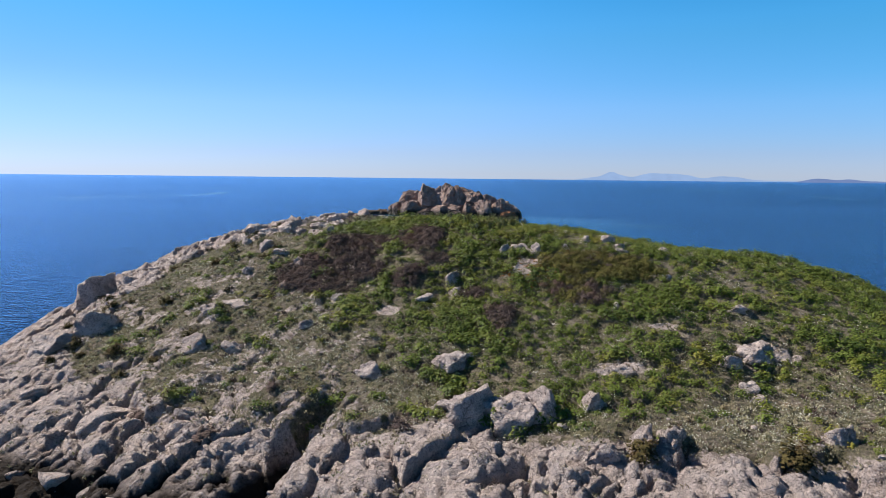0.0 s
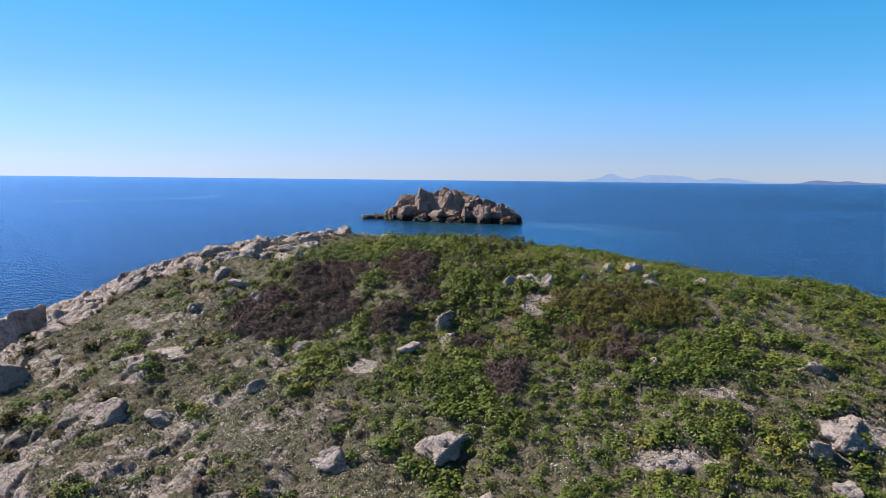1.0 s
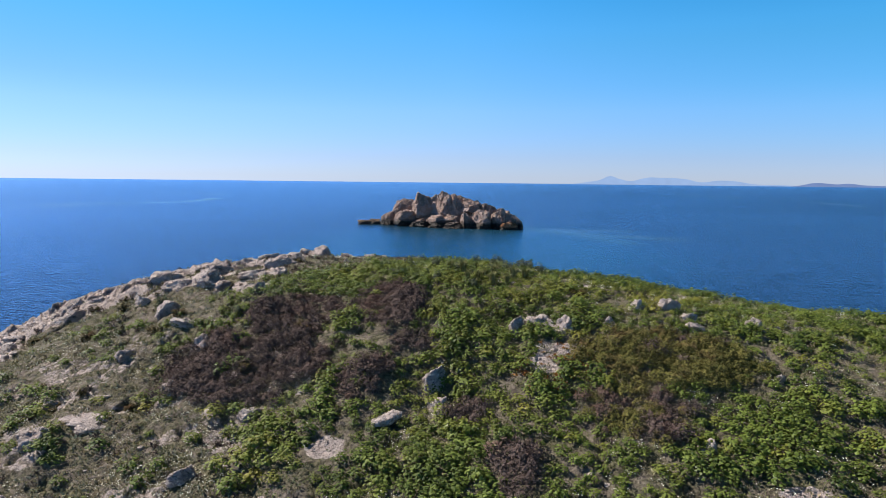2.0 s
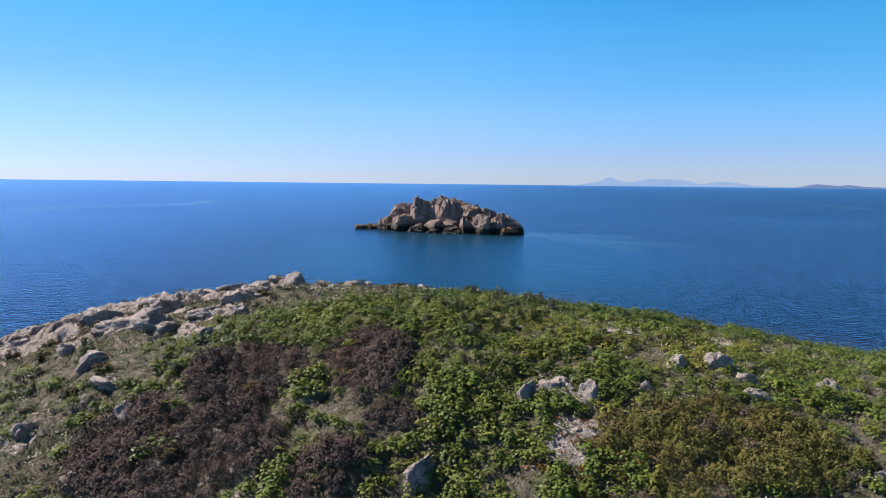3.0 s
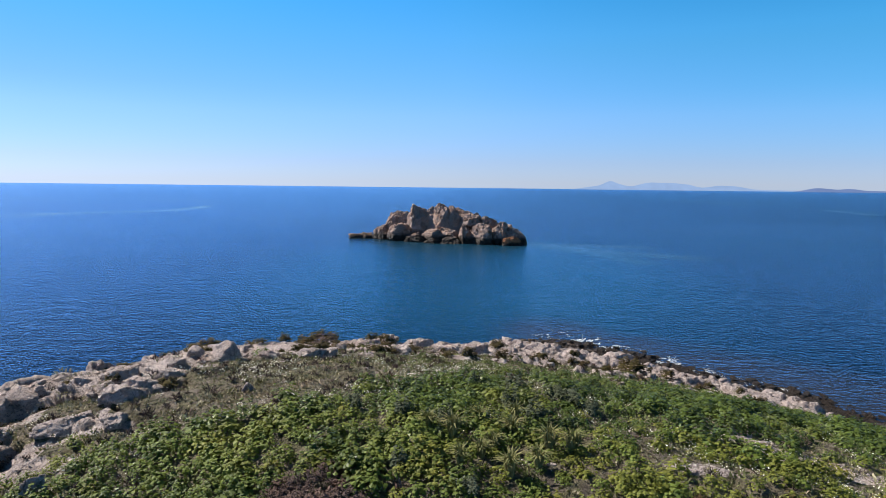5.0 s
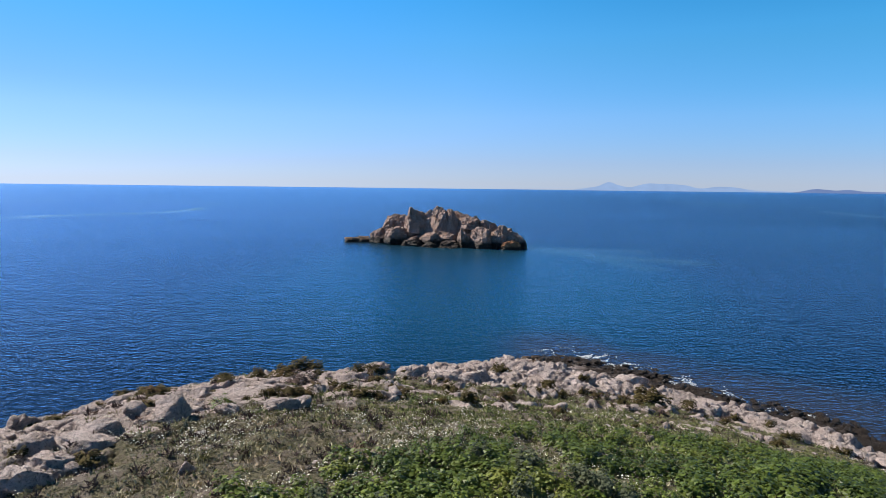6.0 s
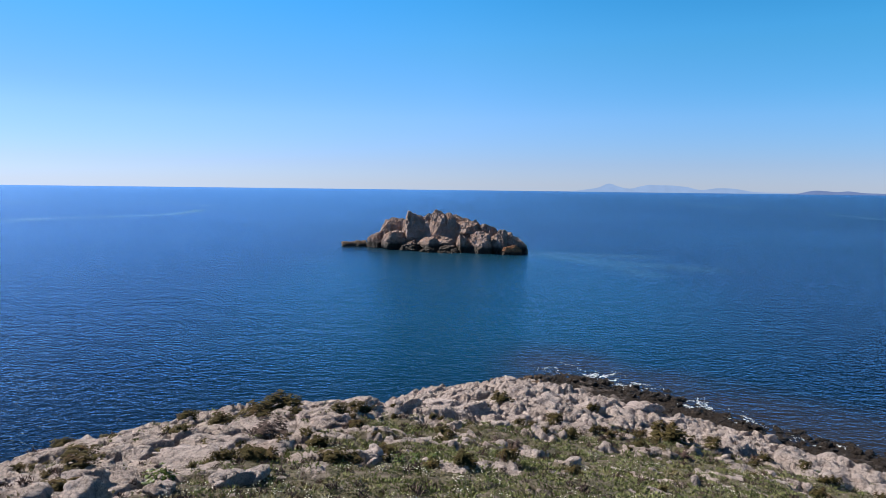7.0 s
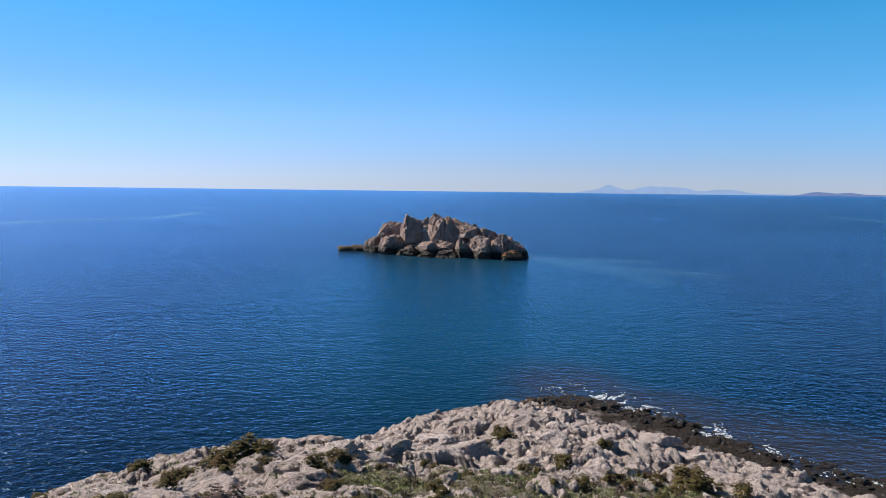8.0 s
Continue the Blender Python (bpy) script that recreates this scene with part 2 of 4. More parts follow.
m_cushion = leaf_material("cushion_bush", (0.05, 0.053, 0.016), (0.20, 0.18, 0.055), (0.17, 0.11, 0.055), 0.9, translucent=0.05, roughness=0.9)
m_silver = leaf_material("grey_green_bush", (0.045, 0.055, 0.03), (0.115, 0.13, 0.085), (0.09, 0.10, 0.05), 0.9, translucent=0.05, roughness=0.8)
m_straw = leaf_material("grass_blade", (0.10, 0.11, 0.04), (0.24, 0.23, 0.10), (0.30, 0.24, 0.12), 0.9, translucent=0.1, roughness=0.7)
m_flower, n, l, bsdf = material("white_petal", 0.7)
l.new(ramp(n, l, texture_noise(n, l, world_position(n), 9.0, 2), (0.3, (0.55, 0.54, 0.40)), (0.7, (0.78, 0.77, 0.68))), bsdf.inputs["Base Color"])
m_foam, n, l, bsdf = material("foam", 0.6)
l.new(ramp(n, l, texture_noise(n, l, world_position(n), 3.0, 4), (0.3, (0.55, 0.62, 0.66)), (0.7, (0.85, 0.87, 0.88))), bsdf.inputs["Base Color"])

# sea: clear deep water, wind ripples at several sizes, calmer slicks, paler over the shoals
m_sea, n, l, bsdf = material("sea_water", 0.5)
bsdf.inputs["Specular IOR Level"].default_value = 0.0
p = world_position(n)
shoal = n.new("ShaderNodeAttribute")
shoal.attribute_name = "shoal"
reef = n.new("ShaderNodeAttribute")
reef.attribute_name = "reef"
deep = mixed(n, l, ramp(n, l, texture_noise(n, l, p, 0.012, 4, 0.6), (0.35, grey(0)), (0.65, grey(1))), (0.0010, 0.0050, 0.0098), (0.0014, 0.0068, 0.013))
col = mixed(n, l, shoal.outputs["Fac"], deep, (0.002, 0.046, 0.084))
patchy = maths(n, l, "MULTIPLY", reef.outputs["Fac"], ramp(n, l, texture_noise(n, l, p, 0.16, 6, 0.7, 0.5), (0.25, grey(0.3)), (0.50, grey(0.95))))
# sheen of wake and slicks painted as a paler water colour
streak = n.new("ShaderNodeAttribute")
streak.attribute_name = "painted_sheen"
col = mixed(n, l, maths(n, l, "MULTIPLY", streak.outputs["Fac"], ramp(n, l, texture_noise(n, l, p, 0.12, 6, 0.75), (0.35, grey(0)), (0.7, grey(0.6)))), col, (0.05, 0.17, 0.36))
l.new(mixed(n, l, patchy, col, (0.022, 0.020, 0.020)), bsdf.inputs["Base Color"])


def stretched(n, l, p, sx, sy, turn):
    m = n.new("ShaderNodeMapping")
    m.inputs["Scale"].default_value, m.inputs["Rotation"].default_value = (sx, sy, 1), (0, 0, radians(turn))
    l.new(p, m.inputs["Vector"])
    return m.outputs[0]


slick = ramp(n, l, texture_noise(n, l, stretched(n, l, p, 0.25, 1.0, 8), 0.012, 5, 0.62, 1.0), (0.30, grey(0.7)), (0.62, grey(1)))
waves = maths(n, l, "ADD", texture_noise(n, l, stretched(n, l, p, 0.62, 1.0, 12), 1.05, 3, 0.55, 0.5), maths(n, l, "MULTIPLY", texture_noise(n, l, stretched(n, l, p, 0.7, 1.0, -18), 2.6, 2, 0.5), 0.35))
waves = maths(n, l, "ADD", waves, maths(n, l, "MULTIPLY", texture_noise(n, l, stretched(n, l, p, 0.5, 1.0, 20), 0.27, 3, 0.55, 0.4), 0.9))
wave_bump, gloss, fresnel, blend = (n.new("ShaderNode" + k) for k in ("Bump", "BsdfGlossy", "Fresnel", "MixShader"))
wave_bump.inputs["Distance"].default_value = 0.32
# the breeze roughens the open water past the point
wind, across = n.new("ShaderNodeMapRange"), n.new("ShaderNodeSeparateXYZ")
l.new(p, across.inputs[0])
l.new(across.outputs["X"], wind.inputs["Value"])
for name, value in (("From Min", -120.0), ("From Max", 330.0), ("To Min", 0.7), ("To Max", 1.5)):
    wind.inputs[name].default_value = value
l.new(maths(n, l, "MULTIPLY", maths(n, l, "MULTIPLY", waves, slick), wind.outputs[0]), wave_bump.inputs["Height"])
for socket in (bsdf.inputs["Normal"], gloss.inputs["Normal"], fresnel.inputs["Normal"]):
    l.new(wave_bump.outputs[0], socket)
fresnel.inputs["IOR"].default_value = 1.185
# blue of the higher sky's reflection put into the gloss tint, paler along slicks
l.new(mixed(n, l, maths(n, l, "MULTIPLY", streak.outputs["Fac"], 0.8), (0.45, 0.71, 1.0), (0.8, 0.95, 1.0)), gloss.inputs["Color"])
gloss.inputs["Roughness"].default_value = 0.21
l.new(fresnel.outputs[0], blend.inputs[0])
l.new(bsdf.outputs[0], blend.inputs[1])
l.new(gloss.outputs[0], blend.inputs[2])
l.new(blend.outputs[0], n["Material Output"].inputs["Surface"])


# far hills shine by themselves, with the air's haze painted into their colour
def glowing_haze_material(name, colour, strength):
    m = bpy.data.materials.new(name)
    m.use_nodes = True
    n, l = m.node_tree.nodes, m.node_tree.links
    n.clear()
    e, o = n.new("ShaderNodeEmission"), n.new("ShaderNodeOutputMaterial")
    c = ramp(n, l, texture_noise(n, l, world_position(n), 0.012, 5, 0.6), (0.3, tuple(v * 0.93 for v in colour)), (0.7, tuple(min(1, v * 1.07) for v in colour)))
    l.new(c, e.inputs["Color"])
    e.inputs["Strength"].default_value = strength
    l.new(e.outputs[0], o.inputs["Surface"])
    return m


m_headland = glowing_haze_material("far_headland", (0.17, 0.25, 0.48), 0.64)
m_mountain = glowing_haze_material("far_mountain", (0.38, 0.55, 0.88), 0.52)


# ---- helpers for shapes ----
def hashed(ix, iy, seed):
    v = (ix.astype(np.int64) * 374761393 + iy.astype(np.int64) * 668265263 + seed * 974634777) & 0xFFFFFFFF
    v = ((v ^ (v >> 13)) * 1274126177) & 0xFFFFFFFF
    return ((v ^ (v >> 16)) & 0xFFFFFF) / float(0xFFFFFF)


def value_noise(x, y, seed):
    ix, iy = np.floor(x), np.floor(y)
    fx, fy = x - ix, y - iy
    sx, sy = fx * fx * (3 - 2 * fx), fy * fy * (3 - 2 * fy)
    a, b = hashed(ix, iy, seed), hashed(ix + 1, iy, seed)
    c, d = hashed(ix, iy + 1, seed), hashed(ix + 1, iy + 1, seed)
    return (a + (b - a) * sx) * (1 - sy) + (c + (d - c) * sx) * sy


def fbm(x, y, octaves, seed):
    total, amount, norm = 0, 1.0, 0
    for k in range(octaves):
        total, norm = total + amount * value_noise(x * 2 ** k + 17.3 * k, y * 2 ** k - 9.1 * k, seed + k), norm + amount
        amount *= 0.5
    return total / norm


def cells(x, y, seed):
    """Cellular pattern: offset from the nearest centre, gap to the second nearest, and three numbers per cell."""
    ix, iy = np.floor(x), np.floor(y)
    f1, f2 = np.full(x.shape, 9.0), np.full(x.shape, 9.0)
    ox, oy, kx, ky = (np.zeros(x.shape) for _ in range(4))
    for dx in (-1, 0, 1):
        for dy in (-1, 0, 1):
            cx, cy = ix + dx, iy + dy
            px, py = cx + 0.08 + 0.84 * hashed(cx, cy, seed), cy + 0.08 + 0.84 * hashed(cx, cy, seed + 1)
            d = np.hypot(x - px, y - py)
            near = d < f1
            f2 = np.where(near, f1, np.minimum(f2, d))
            ox, oy, kx, ky = (np.where(near, new_v, old) for new_v, old in ((x - px, ox), (y - py, oy), (cx, kx), (cy, ky)))
            f1 = np.where(near, d, f1)
    return ox, oy, f2 - f1, hashed(kx, ky, seed + 2), hashed(kx, ky, seed + 3) - 0.5, hashed(kx, ky, seed + 4) - 0.5


def crag(x, y, octaves, seed):
    """Ridged noise, 0 to 1."""
    total, amount, norm = 0, 1.0, 0
    for k in range(octaves):
        total, norm = total + amount * (1 - np.abs(2 * value_noise(x * 2.1 ** k + 7.7 * k, y * 2.1 ** k + 3.1 * k, seed + k) - 1)) ** 2, norm + amount
        amount *= 0.55
    return total / norm


def step(a, b, v):
    s = np.clip((v - a) / (b - a), 0, 1)
    return s * s * (3 - 2 * s)


def curve(knots, values, y):
    """A smooth line through a few values along the island."""
    yk, v = np.asarray(knots, float), np.asarray(values, float)
    y = np.clip(y, yk[0], yk[-1])
    i = np.clip(np.searchsorted(yk, y) - 1, 0, len(yk) - 2)
    m, h = np.gradient(v, yk), yk[i + 1] - yk[i]
    s = (y - yk[i]) / h
    return (2 * s**3 - 3 * s**2 + 1) * v[i] + (s**3 - 2 * s**2 + s) * h * m[i] + (-2 * s**3 + 3 * s**2) * v[i + 1] + (s**3 - s**2) * h * m[i + 1]


def mesh_of(name, verts, faces, mat, smooth=True):
    """faces: one array of equal-sided faces."""
    me = bpy.data.meshes.new(name)
    verts, faces = np.asarray(verts, np.float32), np.asarray(faces, np.int32)
    k = faces.shape[1]
    me.vertices.add(len(verts))
    me.vertices.foreach_set("co", verts.ravel())
    me.loops.add(faces.size)
    me.loops.foreach_set("vertex_index", faces.ravel())
    me.polygons.add(len(faces))
    me.polygons.foreach_set("loop_start", np.arange(0, faces.size, k, dtype=np.int32))
    me.polygons.foreach_set("use_smooth", np.full(len(faces), smooth))
    me.update(calc_edges=True)
    me.materials.append(mat)
    return me


# ---- the island's form: a crest line with its two flanks ----
Y_KNOTS = (20, 34, 46, 58, 70, 82, 94, 108, 122, 136, 150, 164)
CREST = (-2.1, 5.6, 7.5, 10.8, 14.7, 16.2, 14.7, 11.6, 8.2, 4.8, 2.3, -2.5)
CREST_X = (34.2, 29.0, 25.6, 23.0, 8.7, -2.4, -5.6, -10.4, -5.5, 5.5, 13.5, 23.8)
LEFT_SHORE = (-18.1, -36.3, -53.4, -59.5, -53.8, -55.0, -51.2, -38.1, -28.3, -12.4, -1.9, -0.3)
RIGHT_SHORE = (48.0, 55.0, 61.4, 66.0, 75.9, 71.8, 67.5, 60.0, 61.7, 52.5, 39.4, 25.9)
# small rises and hollows: x, y, radius, height
SWELLS = ((-13.5, 66, 3, -0.63), (-11, 72.5, 3.5, 0.4), (15.5, 125, 2.5, 0.8), (25.5, 84, 4, 0.35), (-18.4, 59.8, 3, 0.7), (7, 69.5, 2, -0.73), (3, 61, 4, -0.8), (-31, 63.5, 4, 0.54), (22, 47, 3, -0.43), (-22, 97.8, 7, -1.1), (-14, 108, 6, -0.75), (-20, 88, 5, -0.26), (22, 147, 7, -0.75), (30, 141, 6, -0.76), (-8, 113, 7, 0.44), (36, 80, 10, 0.85), (40, 100, 8, 0.52), (12, 145, 10, -0.45), (-8, 122, 8, -0.37), (0, 129, 7, -1.1), (2, 105, 8, -0.27), (43, 79, 9, 1.5))


def form(x, y):
    c, k, a, b = (curve(Y_KNOTS, v, y) for v in (CREST, CREST_X, LEFT_SHORE, RIGHT_SHORE))
    u = np.where(x < k, (k - x) / np.maximum(k - a, 1), (x - k) / np.maximum(b - k, 1))
    z = (c + 3) * (1 - np.maximum(u, 1e-6) ** np.where(x < k, 2.392, 1.82)) - 3
    for sx, sy, r, hh in SWELLS:
        z = z + hh * np.exp(-((x - sx) ** 2 + (y - sy) ** 2) / (r * r))
    return z


# flat, worn patches of gravel and pale soil: x, y, half width, half depth
WORN = ((10.1, 65.5, 2.1, 0.6), (8.6, 64.3, 0.9, 0.7), (-17.2, 61.9, 1.2, 0.6), (16.5, 81.0, 2.2, 0.7), (18.8, 79.4, 2.4, 0.8), (21.2, 78.3, 1.8, 0.6), (8.8, 103.0, 1.6, 0.7), (10.8, 99.5, 1.4, 0.7), (-10.5, 86.3, 1.8, 0.6), (13.6, 76.4, 1.4, 0.5), (-3.0, 58.5, 1.0, 1.0), (14.0, 49.5, 1.8, 0.9), (24.6, 52.0, 2.2, 1.1), (18.5, 55.0, 1.2, 0.6))


def worn(x, y):
    wob = 0.9 * (fbm(x / 0.9, y / 0.9, 3, 29) - 0.5)
    v = np.full(np.shape(x), 9.0)
    for cx, cy, a, b in WORN:
        v = np.minimum(v, np.hypot((x - cx) / a, (y - cy) / b))
    return step(1.25, 0.85, v + wob)


def herb_cover(x, y):
    """1 where soil and herbs lie, 0 on bare rock."""
    wob = (fbm(x / 5, y / 5, 4, 11) - 0.5) * 5
    front = np.interp(x, (-40, -32, -26, -19, -14, -10, -6, 0, 8, 17, 24, 40), (64, 58, 53.5, 48.7, 47, 46, 44, 43.5, 41.8, 39.6, 38, 35))
    left = np.interp(y, (40, 55, 65, 75, 80, 84, 88, 92, 97, 103, 110), (-34, -31, -34, -29, -20, -13, -9.5, -7.5, -5.5, -4, -3))
    tip = np.interp(x, (-15, -8, 0, 8, 15, 22, 30, 38, 50), (103, 106, 113, 116.5, 118, 120, 116, 114, 108))
    inside = np.minimum(np.minimum((y - front), (x - left)), (tip - y)) + wob
    c = step(-2.0, 3.0, inside)
    bare = step(0.50, 0.58, fbm(x / 2.0, y / 1.4, 4, 23)) * (0.10 + 0.5 * step(3, -8, x) * step(76, 66, y) + 0.7 * step(-7, -12, x) * step(72, 77, y)) + step(0.60, 0.66, fbm(x / 2.2, y / 1.5, 4, 27)) * step(90, 98, y)
    return c * (1 - 0.9 * np.clip(bare, 0, 1)) * (1 - 0.7 * worn(x, y))


def rock_relief(x, y):
    """Tilted slabs and blocks with broken joints, crags and pits."""
    wx = x + 2.4 * (fbm(x / 3.5, y / 3.5, 4, 31) - 0.5)
    wy = y + 2.4 * (fbm(x / 3.5, y / 3.5, 4, 37) - 0.5)
    a, b = 0.83 * wx - 0.56 * wy, 0.56 * wx + 0.83 * wy
    open_joint = step(0.35, 0.6, fbm(x / 2.5, y / 2.5, 2, 39))
    broken = step(0.45, 0.62, fbm(x / 7, y / 7, 3, 49)) + step(128, 134, y)
    ox, oy, g, r, tx, ty = cells(a / 3.4, b / 5.4, 41)
    z = (r - 0.5) * 1.0 + 0.95 * (tx * ox + ty * oy) + 0.9 * (0.17 - ox * ox - oy * oy) - 0.95 * open_joint * (1 - step(0, 0.09, g))
    ox, oy, g, r, tx, ty = cells(a / 1.35, b / 1.9, 43)
    z = z + (0.65 + 0.35 * np.clip(broken, 0, 1)) * ((r - 0.5) * 0.40 + 0.45 * (tx * ox + ty * oy) + 0.75 * (0.17 - ox * ox - oy * oy) - 0.45 * (1 - step(0, 0.14, g)) * open_joint)
    ox, oy, g, r, tx, ty = cells(wx / 0.75, wy / 0.9, 47)
    z = z + (0.45 + 0.55 * np.clip(broken, 0, 1)) * ((r - 0.5) * 0.2 + 0.2 * (tx * ox + ty * oy) + 0.42 * (0.2 - ox * ox - oy * oy) - 0.2 * (1 - step(0, 0.2, g)))
    return z + 0.3 * (crag(a / 2.4, b / 4.0, 4, 53) - 0.4) + 0.26 * (crag(x / 0.8, y / 0.8, 4, 59) - 0.4)


def height(x, y):
    z = form(x, y)
    bare = 1 - herb_cover(x, y)
    # a low shelf of reef along the far right shore
    shelf = step(10, 18, x) * step(112, 122, y) * step(1.8, 0.6, z) * step(-3.0, -1.2, z)
    z = z * (1 - shelf) + shelf * (0.28 * z + 0.15 + 0.5 * (crag(x / 1.3, y / 1.3, 4, 67) - 0.4))
    rough = (0.16 + (0.64 + 0.1 * step(110, 118, y) + 0.12 * step(60, 52, y)) * bare) * (1 - 0.75 * worn(x, y)) * step(-2.5, 0.8, z) * (1 - 0.8 * shelf)
    z = z + 0.5 * (fbm(x / 6, y / 6, 3, 3) - 0.5) + rough * rock_relief(x, y) + 0.18 * (1 - bare) * (fbm(x / 0.6, y / 0.6, 3, 13) - 0.5)
    # the cleft that runs down to the near shore
    cx = np.interp(y, (36, 41, 47, 52), (-9.2, -7.6, -5.9, -4.2)) + 0.8 * (fbm(x * 0, y / 2, 3, 77) - 0.5)
    return z - 2.6 * np.exp(-((x - cx) / 0.9) ** 2) * step(51, 45, y) * step(30, 36, y)


def graded(*parts):
    return np.concatenate([np.arange(a, b, d) for a, b, d in parts])


gx = graded((-64, -40, 0.35), (-40, 32, 0.17), (32, 50, 0.25), (50, 76, 0.45))
gy = graded((18, 35, 0.4), (35, 58, 0.145), (58, 100, 0.2), (100, 140, 0.23), (140, 172, 0.28))
GX, GY = np.meshgrid(gx, gy)
GZ = height(GX, GY)
idx = np.arange(GX.size).reshape(GX.shape)
quads = np.stack([idx[:-1, :-1], idx[:-1, 1:], idx[1:, 1:], idx[1:, :-1]], -1).reshape(-1, 4)
quads = quads[(GZ.ravel()[quads] > -0.5).any(axis=1)]
used = np.unique(quads)
renum = np.zeros(GX.size, np.int32)
renum[used] = np.arange(len(used))
gv = np.stack([GX.ravel(), GY.ravel(), GZ.ravel()], -1)[used]
me = mesh_of("ground", gv, renum[quads], m_ground)
at = me.attributes.new("cover", "FLOAT", "POINT")
at.data.foreach_set("value", herb_cover(gv[:, 0], gv[:, 1]).astype(np.float32))
tagged(new("ground", me), "pale limestone island hill with thin soil and low herbs", "ground", kind="structure")


def ground_at(x, y):
    """The height of the ground's sheet."""
    x, y = np.atleast_1d(np.asarray(x, float)), np.atleast_1d(np.asarray(y, float))
    i0, j0 = np.clip(np.searchsorted(gx, x) - 1, 0, len(gx) - 2), np.clip(np.searchsorted(gy, y) - 1, 0, len(gy) - 2)
    fx, fy = np.clip((x - gx[i0]) / (gx[i0 + 1] - gx[i0]), 0, 1), np.clip((y - gy[j0]) / (gy[j0 + 1] - gy[j0]), 0, 1)
    return (GZ[j0, i0] * (1 - fx) + GZ[j0, i0 + 1] * fx) * (1 - fy) + (GZ[j0 + 1, i0] * (1 - fx) + GZ[j0 + 1, i0 + 1] * fx) * fy


# ---- sea ----
sx = np.unique(np.concatenate([np.arange(-160, 161, 4.0), np.arange(-620, -200, 6.0), np.arange(220, 760, 10.0), [-9000, -6000, -4000, -2500, -1500, -900, -500, -300, -220, 220, 300, 500, 900, 1500, 2500, 4000, 6000, 9000]]))
sy = np.unique(np.concatenate([np.arange(-40, 480, 4.0), np.arange(540, 920, 6.0), np.arange(930, 1200, 12.0), [-3000, -1000, -400, -150, 560, 700, 1000, 1500, 2500, 4000, 6000, 9000]]))
SX, SY = np.meshgrid(sx, sy)
idx = np.arange(SX.size).reshape(SX.shape)
quads = np.stack([idx[:-1, :-1], idx[:-1, 1:], idx[1:, 1:], idx[1:, :-1]], -1).reshape(-1, 4)
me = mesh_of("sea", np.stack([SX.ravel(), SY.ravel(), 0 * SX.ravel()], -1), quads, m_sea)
fx, fy = SX.ravel(), SY.ravel()
depth = form(np.clip(fx, -120, 120), np.clip(fy, 20, 164)) - 0.5 * np.maximum(0, fy - 164) - 0.3 * np.maximum(0, 20 - fy)
isl = np.hypot((fx - 8) / 55, (fy - 255) / 90)
shoal_v = np.clip(0.8 * step(1.6, 0.6, isl) + 0.05 * step(-28, -4, depth), 0, 1)
reef_v = step(-12, -2.5, depth) * step(8, 18, fx) * step(95, 115, fy)
sheen_v = np.zeros(fx.shape)
# a boat's old wake and slicks drawn out from the islet: painted sheen
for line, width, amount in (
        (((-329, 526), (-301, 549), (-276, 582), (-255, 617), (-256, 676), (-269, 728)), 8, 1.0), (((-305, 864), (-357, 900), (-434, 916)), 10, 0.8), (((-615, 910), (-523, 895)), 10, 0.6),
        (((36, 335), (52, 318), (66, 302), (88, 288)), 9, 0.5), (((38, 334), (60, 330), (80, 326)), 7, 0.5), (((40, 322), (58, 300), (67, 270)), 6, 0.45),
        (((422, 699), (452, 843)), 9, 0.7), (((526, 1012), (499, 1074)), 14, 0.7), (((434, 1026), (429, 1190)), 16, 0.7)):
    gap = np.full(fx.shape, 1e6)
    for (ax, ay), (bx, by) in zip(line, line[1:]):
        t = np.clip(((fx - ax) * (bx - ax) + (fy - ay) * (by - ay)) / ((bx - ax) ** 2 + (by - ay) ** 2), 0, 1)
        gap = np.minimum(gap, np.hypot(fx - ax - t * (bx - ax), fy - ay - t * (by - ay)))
    sheen_v = np.maximum(sheen_v, amount * np.exp(-(gap / width) ** 2))
for name, v in (("shoal", shoal_v), ("reef", reef_v), ("painted_sheen", sheen_v)):
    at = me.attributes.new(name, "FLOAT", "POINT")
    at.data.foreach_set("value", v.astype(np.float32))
tagged(new("water", me), "deep blue rippled sea reaching the horizon", "sea", kind="structure")


# ---- rocks ----
def rock_mesh(name, seed, mat, detail=3, cuts=11, rough=0.10, base=0.75, upright=0.0, smooth=True):
    """A broken block: a ball cut by many planes, edges rounded, then weathered."""
    rng = np.random.default_rng(seed)
    bm = bmesh.new()
    bmesh.ops.create_icosphere(bm, subdivisions=detail, radius=1.0)
    v = np.array([q.co[:] for q in bm.verts])
    for _ in range(cuts):
        d = rng.normal(size=3)
        d[2] *= 1 - upright
        d /= np.linalg.norm(d)
        over = v @ d - rng.uniform(0.42, 0.80)
        v -= np.where(over > 0, over * 0.985, 0)[:, None] * d
    s = rng.uniform(0, 50, 3)
    out = v / np.linalg.norm(v, axis=1)[:, None]
    for f, amp in ((1.6, rough), (3.6, rough * 0.75), (8.0, rough * 0.5), (15.0, rough * 0.3)):
        d = np.array([abs(noise.noise(Vector(q * f + s))) * 2 - 0.5 for q in v])
        v += out * (d * amp)[:, None] * (1 if smooth else -1)
    crease = np.array([noise.noise(Vector((q[0] * 1.7, q[1] * 1.7, q[2] * 0.7)) - Vector(s)) for q in v])
    v -= out * (0.12 * np.exp(-(crease / 0.05) ** 2))[:, None]
    v /= np.abs(v).max(axis=0)
    for q, co in zip(bm.verts, v):
        q.co = co
    for f in bm.faces:
        f.smooth = smooth
    me = bpy.data.meshes.new(name)
    bm.to_mesh(me)
    bm.free()
    me.materials.append(mat)
    return me


